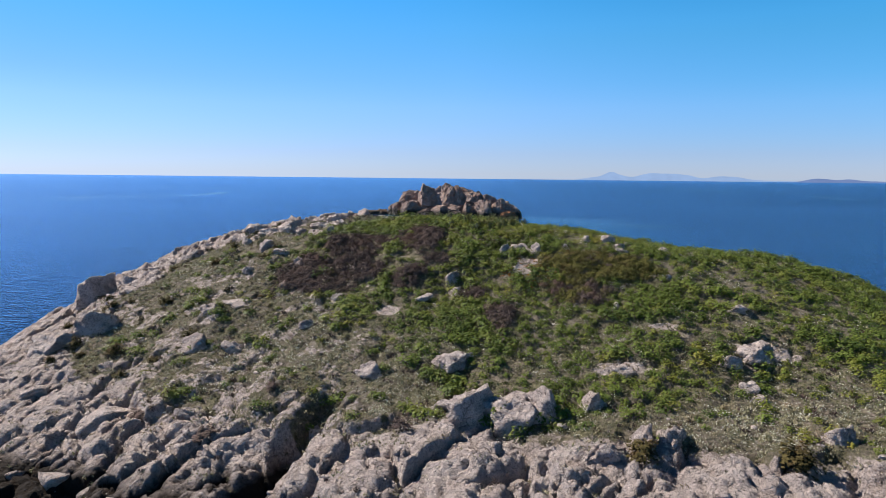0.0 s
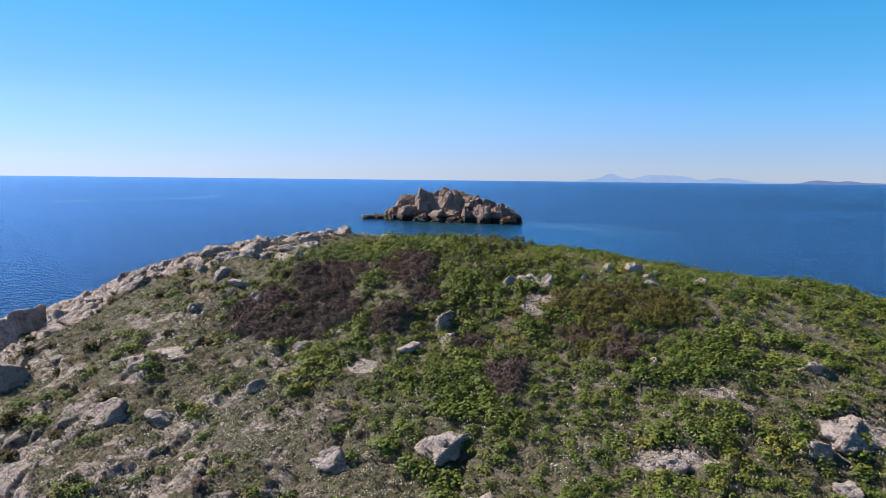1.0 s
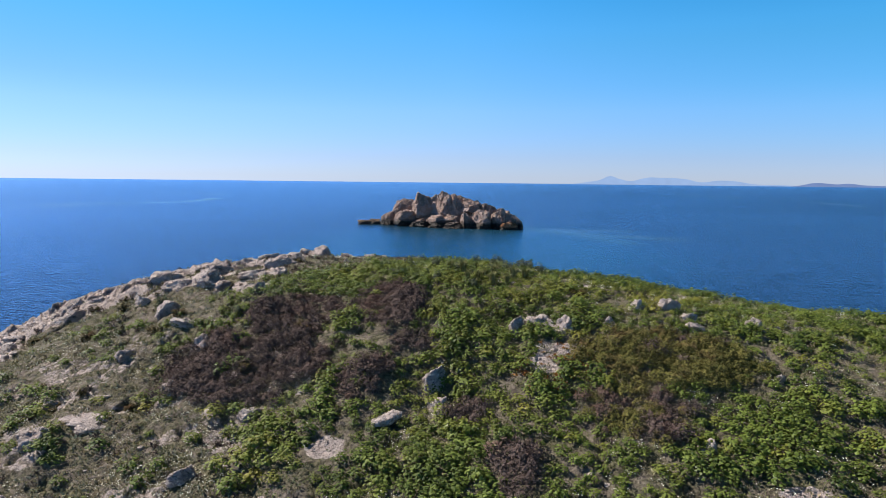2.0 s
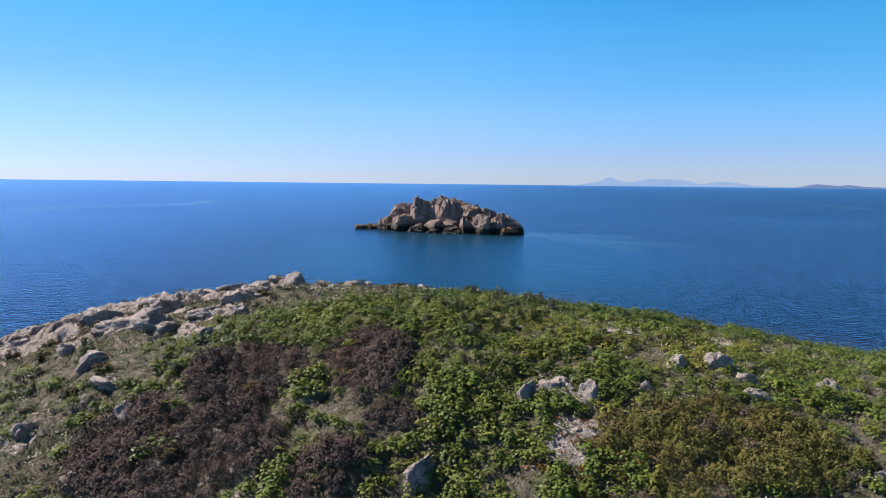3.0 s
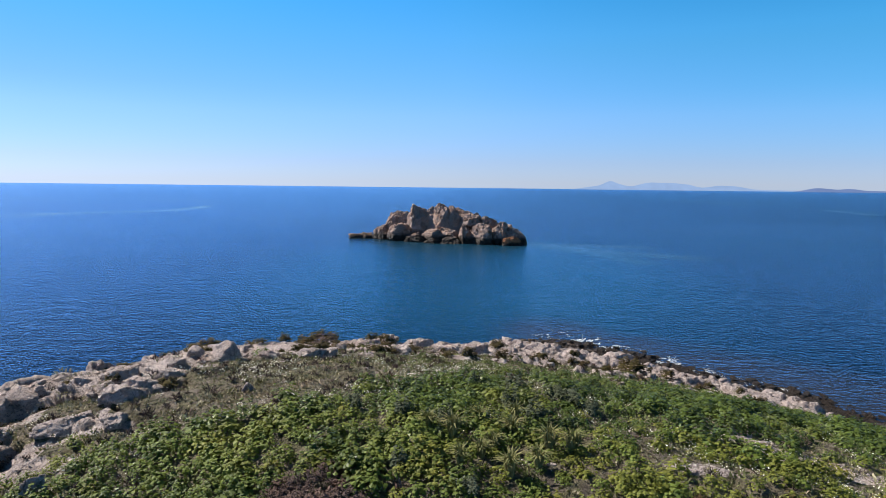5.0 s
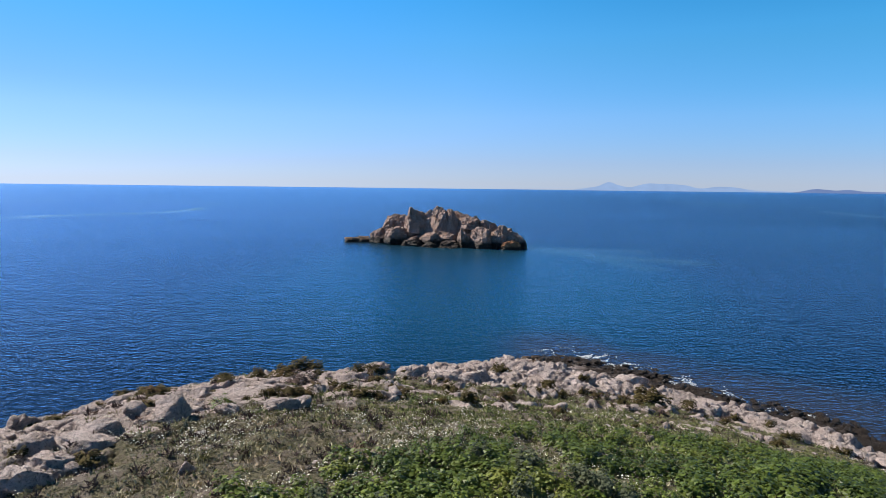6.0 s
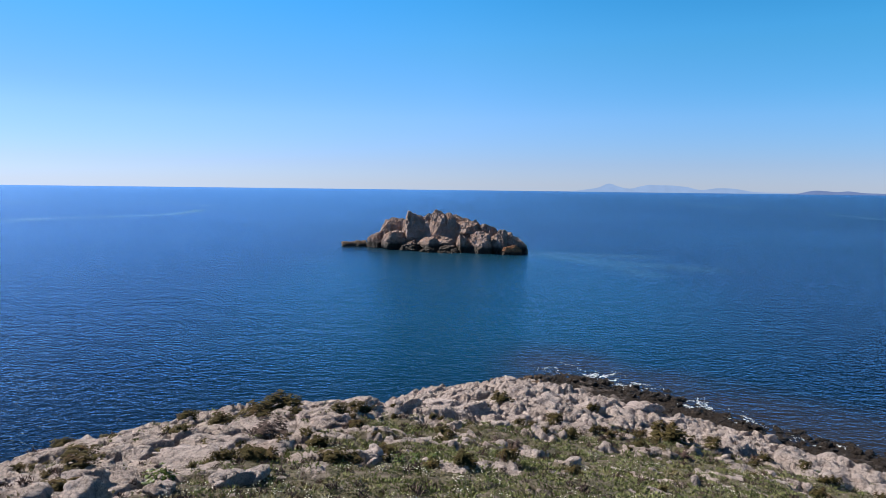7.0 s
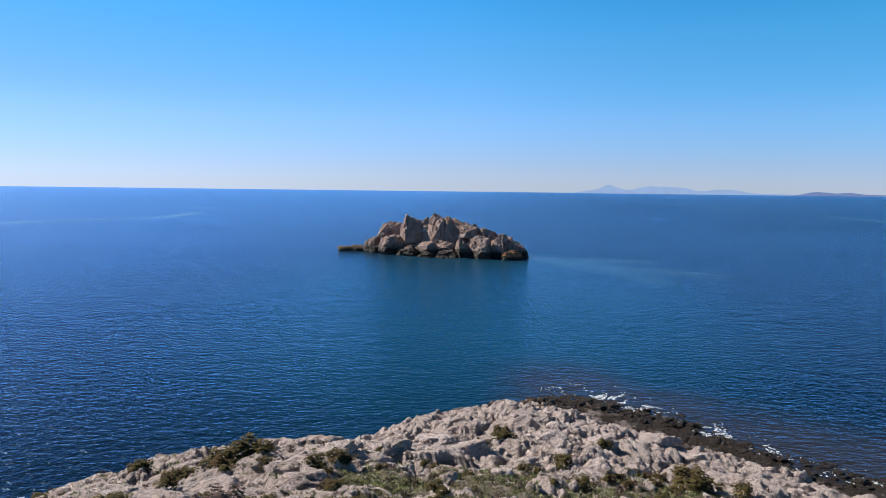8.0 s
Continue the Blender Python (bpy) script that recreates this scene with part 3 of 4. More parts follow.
def place(name, me, x, y, z, sx, sy, sz, turn=0.0, tip=0.0):
    ob = new(name, me)
    ob.matrix_world = Matrix.LocRotScale((x, y, z), Euler((tip, tip * 0.4, turn)), (sx, sy, sz))
    return ob


boulder_kinds = [rock_mesh("boulder", 100 + k, m_boulder, 4, 12, 0.12) for k in range(7)]
stone_kinds = [rock_mesh("stone", 200 + k, m_boulder, 2, 9, 0.12) for k in range(6)]
rng = np.random.default_rng(5)


def boulders(rows, label, group, sink=0.7):
    """Rows: x, y, width, height."""
    for k, (x, y, w, h) in enumerate(rows):
        g = float(np.min(ground_at([x, x - w * 0.3, x + w * 0.3], [y, y, y])))
        h *= 0.85
        half = h * (1 + sink) / 2
        ob = place("boulder", boulder_kinds[(k * 5 + len(rows)) % 7], x, y + w * 0.25, g + h - half, w * 0.58, w * 0.5, half, rng.uniform(-0.5, 0.5), rng.uniform(-0.12, 0.12))
        size = "large" if w > 2.4 else "small" if w < 1.1 else "medium"
        tagged(ob, f"{size} {label}", "boulder", group)


boulders(((4.0, 44.4, 3.9, 2.0), (6.2, 44.0, 4.0, 2.5), (8.2, 44.3, 3.2, 2.3), (2.4, 45.4, 2.6, 1.2), (11.2, 45.3, 2.0, 1.5), (2.3, 50.1, 4.1, 1.4), (21.5, 50.3, 1.8, 1.4), (24.2, 51.5, 4.0, 1.1), (22.0, 47.9, 1.4, 1.0), (22.1, 46.8, 1.3, 0.5), (11.0, 39.8, 2.2, 1.7), (13.1, 40.9, 1.9, 1.4), (14.6, 41.1, 2.1, 1.5), (-6.4, 46.3, 2.3, 1.7), (-9.2, 56.8, 1.5, 0.8), (-18.2, 59.4, 1.6, 1.2), (-17.7, 55.2, 3.2, 1.5), (-14.7, 55.0, 2.4, 1.4), (-14.1, 42.0, 1.9, 1.4), (-7.0, 40.9, 1.0, 0.8), (-5.7, 46.0, 0.9, 0.7), (24.3, 41.3, 2.0, 1.5), (13.9, 48.9, 1.7, 0.9), (-3.1, 49.9, 2.2, 1.0), (-14.7, 46.3, 1.7, 1.0), (-20.7, 47.3, 5.0, 1.6), (-17.9, 48.4, 2.9, 0.9)),
         "pale grey limestone boulder among herbs", "boulders on the near slope", 1.0)
boulders(((-13.0, 63.8, 1.5, 1.1), (-7.6, 61.0, 1.9, 0.8), (-29.4, 60.9, 4.3, 3.5), (-36.3, 74.5, 4.6, 4.4), (-31.9, 59.1, 4.0, 2.9), (15.5, 57.6, 1.1, 0.8), (25.1, 57.3, 1.9, 1.0), (2.5, 61.6, 1.8, 0.8), (21.2, 63.1, 0.7, 0.6), (-33.0, 74.5, 3.6, 2.6), (-17.6, 77.4, 3.7, 0.9), (-16.2, 61.1, 2.5, 0.5)),
         "weathered limestone boulder on the hillside", "boulders on the hillside", 1.0)
boulders(((7.3, 67.4, 1.3, 1.35), (8.7, 67.8, 1.9, 1.35), (10.2, 67.3, 1.5, 1.2), (13.0, 68.0, 0.9, 1.15), (15.4, 70.7, 1.3, 0.9), (17.5, 70.9, 1.6, 1.05), (18.5, 69.7, 1.2, 1.15), (2.4, 63.3, 1.8, 1.5), (-12.7, 63.7, 1.5, 1.1), (-12.7, 67.9, 1.6, 1.2), (-15.1, 70.3, 2.3, 0.9), (-16.5, 77.3, 3.4, 1.7), (-21.0, 79.7, 3.1, 1.4), (-20.2, 75.1, 1.4, 1.1), (-10.6, 73.4, 0.9, 0.9), (21.2, 69.0, 0.7, 0.6), (22.9, 69.7, 1.7, 1.0), (18.4, 68.0, 1.6, 0.9), (-17.5, 73.1, 2.7, 1.3), (-17.7, 67.3, 1.4, 0.9)),
         "pale limestone boulder half hidden by shrubs", "boulders on the crest", 0.9)
boulders(((-15.1, 83.4, 1.4, 1.0), (-12.8, 78.7, 2.8, 0.7), (-10.6, 78.4, 1.1, 0.8), (-16.9, 80.1, 1.6, 0.9), (-16.0, 76.7, 1.9, 1.3), (-16.3, 81.8, 1.2, 0.8), (-12.0, 81.1, 2.3, 1.0), (-11.8, 84.3, 2.8, 0.9), (-10.5, 90.3, 2.0, 0.8), (-8.6, 95.4, 4.0, 0.9), (-9.3, 87.9, 2.4, 1.2), (-7.4, 89.7, 1.5, 0.8), (-11.8, 85.8, 2.9, 1.2), (-18.3, 90.1, 1.8, 1.3), (-11.7, 82.3, 1.7, 0.9), (-12.8, 83.5, 2.2, 1.2), (-5.4, 97.5, 2.8, 1.0), (-11.8, 96.7, 2.7, 1.1), (1.6, 100.5, 1.2, 0.7), (-6.1, 82.2, 0.8, 0.6), (-5.4, 91.3, 2.0, 0.7), (-16.1, 92.7, 1.8, 1.2)),
         "pinkish limestone boulder on bare rock", "boulders on the far slope", 0.9)
boulders(((-7.0, 116.1, 3.9, 0.9), (-3.4, 115.0, 3.4, 1.0), (-0.5, 117.9, 3.5, 1.2), (2.5, 125.4, 4.1, 1.2), (6.3, 121.7, 3.8, 1.4), (10.1, 119.9, 2.1, 1.4), (13.5, 126.1, 4.2, 1.3), (16.6, 131.8, 1.7, 1.5), (18.1, 128.8, 3.9, 1.3), (24.7, 133.2, 4.3, 1.5), (27.2, 130.3, 3.6, 1.5), (5.3, 133.4, 2.9, 1.1), (8.8, 131.7, 3.4, 1.4), (11.9, 135.5, 3.6, 1.5), (15.1, 135.4, 3.0, 1.5), (4.1, 137.7, 4.3, 1.7), (4.2, 112.1, 1.6, 0.8), (7.8, 114.9, 1.9, 0.6), (-3.6, 106.9, 3.1, 0.9), (-8.8, 106.9, 2.5, 1.1), (-7.3, 111.0, 2.3, 1.0)),
         "pale pinkish limestone block on the rocky point", "blocks on the point", 1.0)

# loose stones on the bare rock and in the herbs
spots = rng.uniform((-34, 36), (46, 150), (6000, 2))
bare = 1 - herb_cover(spots[:, 0], spots[:, 1])
spots = spots[(form(spots[:, 0], spots[:, 1]) > 1.0) & (rng.random(len(spots)) < 0.03 + 0.5 * bare)]
for k, (x, y) in enumerate(spots[:260]):
    w = 0.22 + 0.75 * rng.random() ** 2.5
    z = float(ground_at(x, y)[0])
    tagged(place("stone", stone_kinds[k % 6], x, y, z + w * 0.2, w, w * rng.uniform(0.6, 0.95), w * rng.uniform(0.45, 0.75), rng.uniform(0, 6.28), rng.uniform(-0.3, 0.3)),
           "loose grey limestone stone on the ground", "stone", "loose stones")


# ---- the rocky islet ----
def crag_block(name, seed, mat, cuts=9, rough=0.05):
    """A jointed block: a cube cut by steep planes, its edges worn and its faces a little uneven."""
    r = np.random.default_rng(seed)
    bm = bmesh.new()
    bmesh.ops.create_cube(bm, size=2.0)
    bmesh.ops.subdivide_edges(bm, edges=bm.edges[:], cuts=13, use_grid_fill=True)
    v = np.array([q.co[:] for q in bm.verts])
    v *= (1 / (np.abs(v) ** 7).sum(axis=1) ** (1 / 7))[:, None]
    v[:, :2] *= (1.0 - 0.16 * v[:, 2:])
    tilt = r.uniform(0, 6.283)
    for k in range(cuts):
        a = tilt + r.normal(scale=0.5) if k < 2 else r.uniform(0, 6.283)
        d = np.array([math.cos(a), math.sin(a), (0.55, 2.2, 0.15, 0.35, 1.3)[k % 5] + r.uniform(-0.15, 0.15)])
        d /= np.linalg.norm(d)
        over = v @ d - (r.uniform(0.55, 0.85) if k % 5 != 2 else r.uniform(0.7, 0.95))
        v -= np.where(over > 0, over, 0)[:, None] * d
    s = r.uniform(0, 50, 3)
    out = v / np.linalg.norm(v, axis=1)[:, None]
    for f, amp in ((1.6, rough * 2.0), (4.0, rough * 1.3), (9.0, rough * 0.8)):
        v += out * np.array([(0.5 - 2 * abs(noise.noise(Vector(q * f + s)))) * amp for q in v])[:, None]
    crease = np.array([noise.noise(Vector((q[0] * 1.5, q[1] * 1.5, q[2] * 0.5)) - Vector(s)) for q in v])
    v -= out * (0.16 * np.exp(-(crease / 0.05) ** 2))[:, None]
    v /= np.abs(v).max(axis=0)
    for q, co in zip(bm.verts, v):
        q.co = co
    me = bpy.data.meshes.new(name)
    bm.to_mesh(me)
    bm.free()
    me.materials.append(mat)
    return me


block_kinds = [crag_block("islet_block", 300 + k, m_islet, 10, 0.06) for k in range(9)]
islet = new("rock_islet")
islet.location = (0, 340, -1.5)
tagged(islet, "craggy brown and pinkish rock islet rising from the sea", "islet")
# the massif: a ridge that fills the gaps between the blocks
ax, ay = np.meshgrid(np.arange(-39, 36.1, 0.4), np.arange(-13, 31, 0.4))
front = np.interp(ax, (-38, -25, -16, -6, 10, 34), (13, 8, 3, -5, -8, -10))
ridge = np.interp(ax, (-37, -36, -33, -30, -27, -22, -19, -16, -13, -9.5, -7, -5, -2, 3, 8, 14, 20, 26, 31, 33, 35), (-3, 1, 6, 11.5, 13, 13.8, 14.6, 16.2, 16.8, 14.8, 17.2, 18, 17, 16.2, 14.8, 13, 11.2, 9, 6, 3, -3))
u = np.clip((ay - front) / 26, 0, 1)
fall = np.interp(u, (0, 0.04, 0.2, 0.42, 0.6, 0.85, 1.0), (0, 0.12, 0.42, 0.88, 1.0, 0.6, 0))
az_ = (ridge + 1.0) * fall - 3 + 2.2 * rock_relief(ax / 2.6 + 50, ay / 2.6) * step(0, 0.15, u)
i = np.arange(ax.size).reshape(ax.shape)
f = np.stack([i[:-1, :-1], i[:-1, 1:], i[1:, 1:], i[1:, :-1]], -1).reshape(-1, 4)
ob = new("massif", mesh_of("massif", np.stack([ax.ravel(), ay.ravel(), az_.ravel() + 1.5], -1), f, m_islet, False))
ob.parent = islet
# x, y, top, width, foot
RIDGE = ((-27.6, 359, 13.6, 8.4, 4.6), (-32.6, 354, 7.7, 7.8, 0.0), (-20.3, 356, 14.7, 6.5, 5.8), (-13.6, 350, 17.4, 10.7, 4.8), (-10.0, 348, 14.1, 4.7, 5.9), (-5.7, 348, 19.1, 6.1, 6.7), (-2.5, 343, 17.4, 5.9, 5.1), (6.4, 345, 15.4, 5.7, 9.0), (16.3, 342, 12.7, 6.8, 6.5), (19.1, 341, 11.6, 5.3, 5.6), (0.9, 347, 17.6, 4.6, 8.0), (11.5, 345, 14.6, 5.5, 7.0), (-9.0, 350, 16.4, 5.6, 6.0), (4.2, 347, 16.6, 5.4, 8.0), (8.4, 346, 15.6, 5.0, 7.0), (-24.0, 358, 14.2, 5.6, 6.0), (22.8, 341, 10.6, 4.8, 4.0), (26.4, 339, 9.2, 4.4, 3.0))
MIDDLE = ((-22.8, 349, 9.1, 11.6, 0.3), (2.4, 342, 16.5, 4.3, 4.0), (9.2, 342, 14.2, 9.0, 7.5), (21.4, 334, 10.1, 7.8, -0.5), (28.2, 335, 8.2, 6.2, 2.0), (-1.3, 340, 7.9, 11.6, 1.3), (-15.9, 348, 9.4, 5.4, 3.5), (-6.1, 345, 11.8, 4.1, 5.5), (14.7, 338, 9.6, 4.7, 4.0), (24.6, 339, 9.6, 5.0, 4.0))
FRONT = ((13.4, 334, 10.8, 9.7, -1.0), (6.4, 334, 9.8, 5.0, -1.2), (30.9, 333, 6.0, 4.5, -1.0), (-7.1, 339, 6.9, 8.3, 1.8), (-15.1, 342, 5.0, 9.4, -1.0), (-7.1, 334, 2.9, 7.7, -1.0), (0.6, 334, 4.3, 8.5, -1.0), (-21.9, 346, 1.9, 5.5, -1.0), (-31.2, 351, 4.5, 6.2, -0.8), (-26.2, 348, 2.4, 4.6, -1.0), (-1.6, 331, 1.6, 5.0, -1.0))
for k, (x, y, top, w, foot) in enumerate(RIDGE + MIDDLE + FRONT):
    half = (top - foot) * 0.53
    ob = new("block", block_kinds[(k * 2) % 9])
    ob.parent = islet
    ob.matrix_basis = Matrix.LocRotScale((x, y - 340, top - half + 1.5), Euler((-0.05 + 0.08 * math.sin(k * 2.3), 0.10 * math.sin(k * 1.7), 0.5 * math.sin(k * 2.9) + 1.571 * (k % 4))), (w * 0.66, w * 0.62, half))
ob = new("rust_boulder", crag_block("rust_boulder", 350, m_orange, 7, 0.07))
ob.parent = islet
ob.matrix_basis = Matrix.LocRotScale((27.1, -11.5, 3.4), Euler((0, 0.06, 0.2)), (4.9, 3.6, 2.8))
ob["label"] = "rust-orange rounded boulder"
reef_kinds = [rock_mesh("reef_rock", 360 + k, m_reef, 3, 9, 0.16) for k in range(3)]
for k, (x, y, w, h) in enumerate(((-45.5, 354.5, 9.5, 2.2), (-40.6, 355.0, 8.5, 3.1))):
    tagged(place("reef_rock", reef_kinds[k], x, y, 0.0, w * 0.55, 2.4, h, 0.05), "low dark brown rock awash beside the islet", "rock", "rocks beside the islet")


# dark weedy reef along the far right shore
r = np.random.default_rng(12)
edge_line = np.array([(12, 152), (18, 154), (23, 153), (28, 150.5), (33, 146), (38, 140), (43, 134), (48, 129), (53, 123)], float)
for k in range(250):
    t = r.random() ** 1.2 * (len(edge_line) - 1.001)
    i = int(t)
    x, y = edge_line[i] * (1 - t + i) + edge_line[i + 1] * (t - i) + r.normal(scale=(1.5, 1.3)) + (0.4, 0.6)
    w = 0.22 + 0.7 * r.random() ** 2
    tagged(place("reef_rock", reef_kinds[k % 3], x, y, max(-0.1, float(ground_at(x, y)[0])), w, w * r.uniform(0.6, 1.0), w * r.uniform(0.4, 0.75), r.uniform(0, 6.28), r.uniform(-0.3, 0.3)), "dark brown weed-covered reef rock at the waterline", "rock", "reef rocks")


# ---- plants ----
def leaves_on_dome(seed, count, radius, tall, size, fold=0.25, slim=0.8, lift=0.35, shell=0.55, simple=False):
    """Leaves all over and inside a low, lumpy dome, folded along the middle unless simple."""
    r = np.random.default_rng(seed)
    a, c = r.uniform(0, 2 * np.pi, count), r.random(count)
    up = np.sqrt(c) * 0.98
    out = np.stack([np.cos(a) * np.sqrt(1 - up**2), np.sin(a) * np.sqrt(1 - up**2), up], -1)
    lump = 0.78 + 0.32 * np.sin(a * 3 + seed) * np.sin(up * 5 + seed * 2)
    depth = shell + (1 - shell) * r.random(count) ** 0.6
    p = out * (depth * lump)[:, None] * np.array([radius, radius, tall])
    d = out + np.array([0, 0, lift]) + r.normal(scale=0.35, size=(count, 3))
    d /= np.linalg.norm(d, axis=1)[:, None]
    t = np.cross(d, r.normal(size=(count, 3)))
    t /= np.linalg.norm(t, axis=1)[:, None]
    s = np.cross(d, t)
    k = (size * r.uniform(0.6, 1.25, count))[:, None]
    if simple:
        v = np.stack([p - t * k * 0.5, p + s * k * 0.6 * slim - d * k * fold, p + t * k * 0.45 - s * k * 0.25], 1).reshape(-1, 3)
        return v, np.arange(count * 3).reshape(-1, 3)
    v = np.stack([p - t * k * 0.5, p + s * k * 0.5 * slim - d * k * fold, p + t * k * 0.5, p - s * k * 0.5 * slim - d * k * fold], 1).reshape(-1, 3)
    i = np.arange(count)[:, None] * 4
    f = np.concatenate([i + [0, 1, 2], i + [0, 2, 3]], 1).reshape(-1, 3)
    return v, f


def blades_on_dome(seed, count, radius, tall, length, width):
    """Small upright leaves, a triangle each, on a flat cushion."""
    r = np.random.default_rng(seed)
    a, q = r.uniform(0, 2 * np.pi, count), np.sqrt(r.random(count))
    p = np.stack([np.cos(a) * q * radius, np.sin(a) * q * radius, tall * (1 - q**2) * r.uniform(0.3, 1.0, count)], -1)
    d = np.stack([np.cos(a) * q, np.sin(a) * q, np.full(count, 0.9)], -1) + r.normal(scale=0.45, size=(count, 3))
    d /= np.linalg.norm(d, axis=1)[:, None]
    s = np.cross(d, r.normal(size=(count, 3)))
    s /= np.linalg.norm(s, axis=1)[:, None]
    k, w = (length * r.uniform(0.6, 1.4, count))[:, None], (width * r.uniform(0.6, 1.4, count))[:, None]
    v = np.stack([p - s * w * 0.5, p + s * w * 0.5, p + d * k], 1).reshape(-1, 3)
    return v, np.arange(count * 3).reshape(-1, 3)


def twigs_on_dome(seed, count, radius, tall, length, width):
    """Thin dry twigs that stand out of a low dome."""
    r = np.random.default_rng(seed)
    a, up = r.uniform(0, 2 * np.pi, count), np.sqrt(r.random(count)) * 0.98
    out = np.stack([np.cos(a) * np.sqrt(1 - up**2), np.sin(a) * np.sqrt(1 - up**2), up], -1)
    lump = 0.75 + 0.35 * np.sin(a * 3 + seed) * np.sin(up * 4 + seed)
    p = out * ((0.6 + 0.4 * r.random(count) ** 0.6) * lump)[:, None] * np.array([radius, radius, tall])
    d = out + r.normal(scale=0.55, size=(count, 3)) + np.array([0, 0, 0.25])
    d /= np.linalg.norm(d, axis=1)[:, None]
    s = np.cross(d, r.normal(size=(count, 3)))
    s /= np.linalg.norm(s, axis=1)[:, None]
    k, w = (length * r.uniform(0.5, 1.3, count))[:, None], (width * r.uniform(0.5, 1.3, count))[:, None]
    v = np.stack([p - d * k * 0.5 - s * w * 0.4, p - d * k * 0.5 + s * w * 0.4, p + d * k * 0.4 + s * w * 0.6, p + d * k * 0.6 - s * w * 0.3], 1).reshape(-1, 3)
    i = np.arange(count)[:, None] * 4
    return v, np.concatenate([i + [0, 1, 2], i + [0, 2, 3]], 1).reshape(-1, 3)


def joined(name, kinds, spots, scales, mat, label, category):
    """Many plants as one mass."""
    vs, fs, base = [], [], 0
    zs = ground_at(spots[:, 0], spots[:, 1])
    for k, ((x, y), s) in enumerate(zip(spots, scales)):
        v, f = kinds[k % len(kinds)]
        a = (k * 2.399) % 6.283
        c, sn = math.cos(a) * s, math.sin(a) * s
        vs.append(np.stack([v[:, 0] * c - v[:, 1] * sn + x, v[:, 0] * sn + v[:, 1] * c + y, v[:, 2] * s + zs[k] - 0.04], -1))
        fs.append(f + base)
        base += len(v)
    return tagged(new(name, mesh_of(name, np.concatenate(vs), np.concatenate(fs), mat, False)), label, category, kind="stuff")


def single(name, kinds, spots, scales, mat, label, category, group):
    """The same plants, each as a thing of its own."""
    meshes = [mesh_of(name, v, f, mat, False) for v, f in kinds]
    zs = ground_at(spots[:, 0], spots[:, 1])
    for k, ((x, y), s) in enumerate(zip(spots, scales)):
        ob = new(name, meshes[k % len(meshes)])
        ob.matrix_world = Matrix.LocRotScale((x, y, zs[k] - 0.04), Euler((0, 0, k * 2.399)), (s, s, s * (0.85 + 0.3 * ((k * 0.618) % 1))))
        tagged(ob, label, category, group)


def scattered(seed, x0, x1, y0, y1, gap):
    r = np.random.default_rng(seed)
    a, b = np.meshgrid(np.arange(x0, x1, gap), np.arange(y0, y1, gap))
    q = np.stack([a.ravel(), b.ravel()], -1)
    return q + r.uniform(-0.48, 0.48, q.shape) * gap, r


# dry, brown shrub patches: x, y, half width, half depth
DRY = ((-8.6, 65.4, 5.2, 3.2), (-6.8, 70.0, 2.8, 2.7), (-0.9, 70.9, 1.9, 3.7), (-1.9, 63.3, 1.8, 1.6), (15.9, 64.8, 4.9, 2.4), (12.9, 60.4, 2.6, 2.1), (6.3, 56.8, 1.3, 1.7), (4.1, 61.2, 1.4, 0.7), (0.6, 66.2, 1.6, 0.8))



def in_dry(x, y):
    wob = 0.5 * (fbm(x / 1.7, y / 1.7, 3, 61) - 0.5)
    v = np.full(np.shape(x), 9.0)
    for cx, cy, a, b in DRY:
        v = np.minimum(v, np.hypot((x - cx) / a, (y - cy) / b))
    return step(1.12, 0.92, v + wob * 1.2)


# patches of mallow on the rocky flank: x, y, half width, half depth
GREEN_SPOTS = ((-19.5, 68.7, 1.8, 0.9), (-13.4, 63.4, 1.2, 0.7), (-22.6, 65.3, 0.9, 0.5), (-17.2, 59.2, 1.0, 0.5), (-16.7, 55.4, 1.3, 0.5), (-22.7, 72.9, 1.6, 0.7), (-14.7, 68.4, 1.5, 0.8), (-12.1, 66.1, 1.0, 0.7), (-18.5, 71.5, 2.0, 0.7), (-5.8, 57.5, 2.2, 1.5), (-8.5, 92.5, 1.0, 0.5), (2.5, 98.0, 2.0, 1.0))


def green_zone(x, y):
    """How densely tree mallow grows."""
    wob = (fbm(x / 5, y / 5, 3, 71) - 0.5) * 3.5
    left = np.interp(y, (40, 44.5, 47, 50, 53, 56, 60, 66, 75, 78, 85, 97), (9, 2.5, 0.3, -1.2, -3.2, -5.5, -8.5, -13, -14.5, -12, -6, 4))
    far = np.interp(x, (-12, -8, -4, 0.6, 3, 5.3, 10.4, 16.4, 25, 33, 45), (76.5, 77.7, 80, 83.8, 86.3, 89.6, 94, 96, 98, 102, 105))
    front = np.interp(x, (-5, 3, 8, 14, 18, 24, 40), (50, 45.5, 43.8, 44.3, 45, 47, 44))
    d = np.minimum(np.minimum(x - left, far - y), y - front) + wob
    v = np.full(np.shape(x), 9.0)
    for cx, cy, a, b in GREEN_SPOTS:
        v = np.minimum(v, np.hypot((x - cx) / a, (y - cy) / b))
    return np.maximum(step(-1.0, 2.0, d), 0.9 * step(1.2, 0.8, v)) * (1 - worn(x, y))


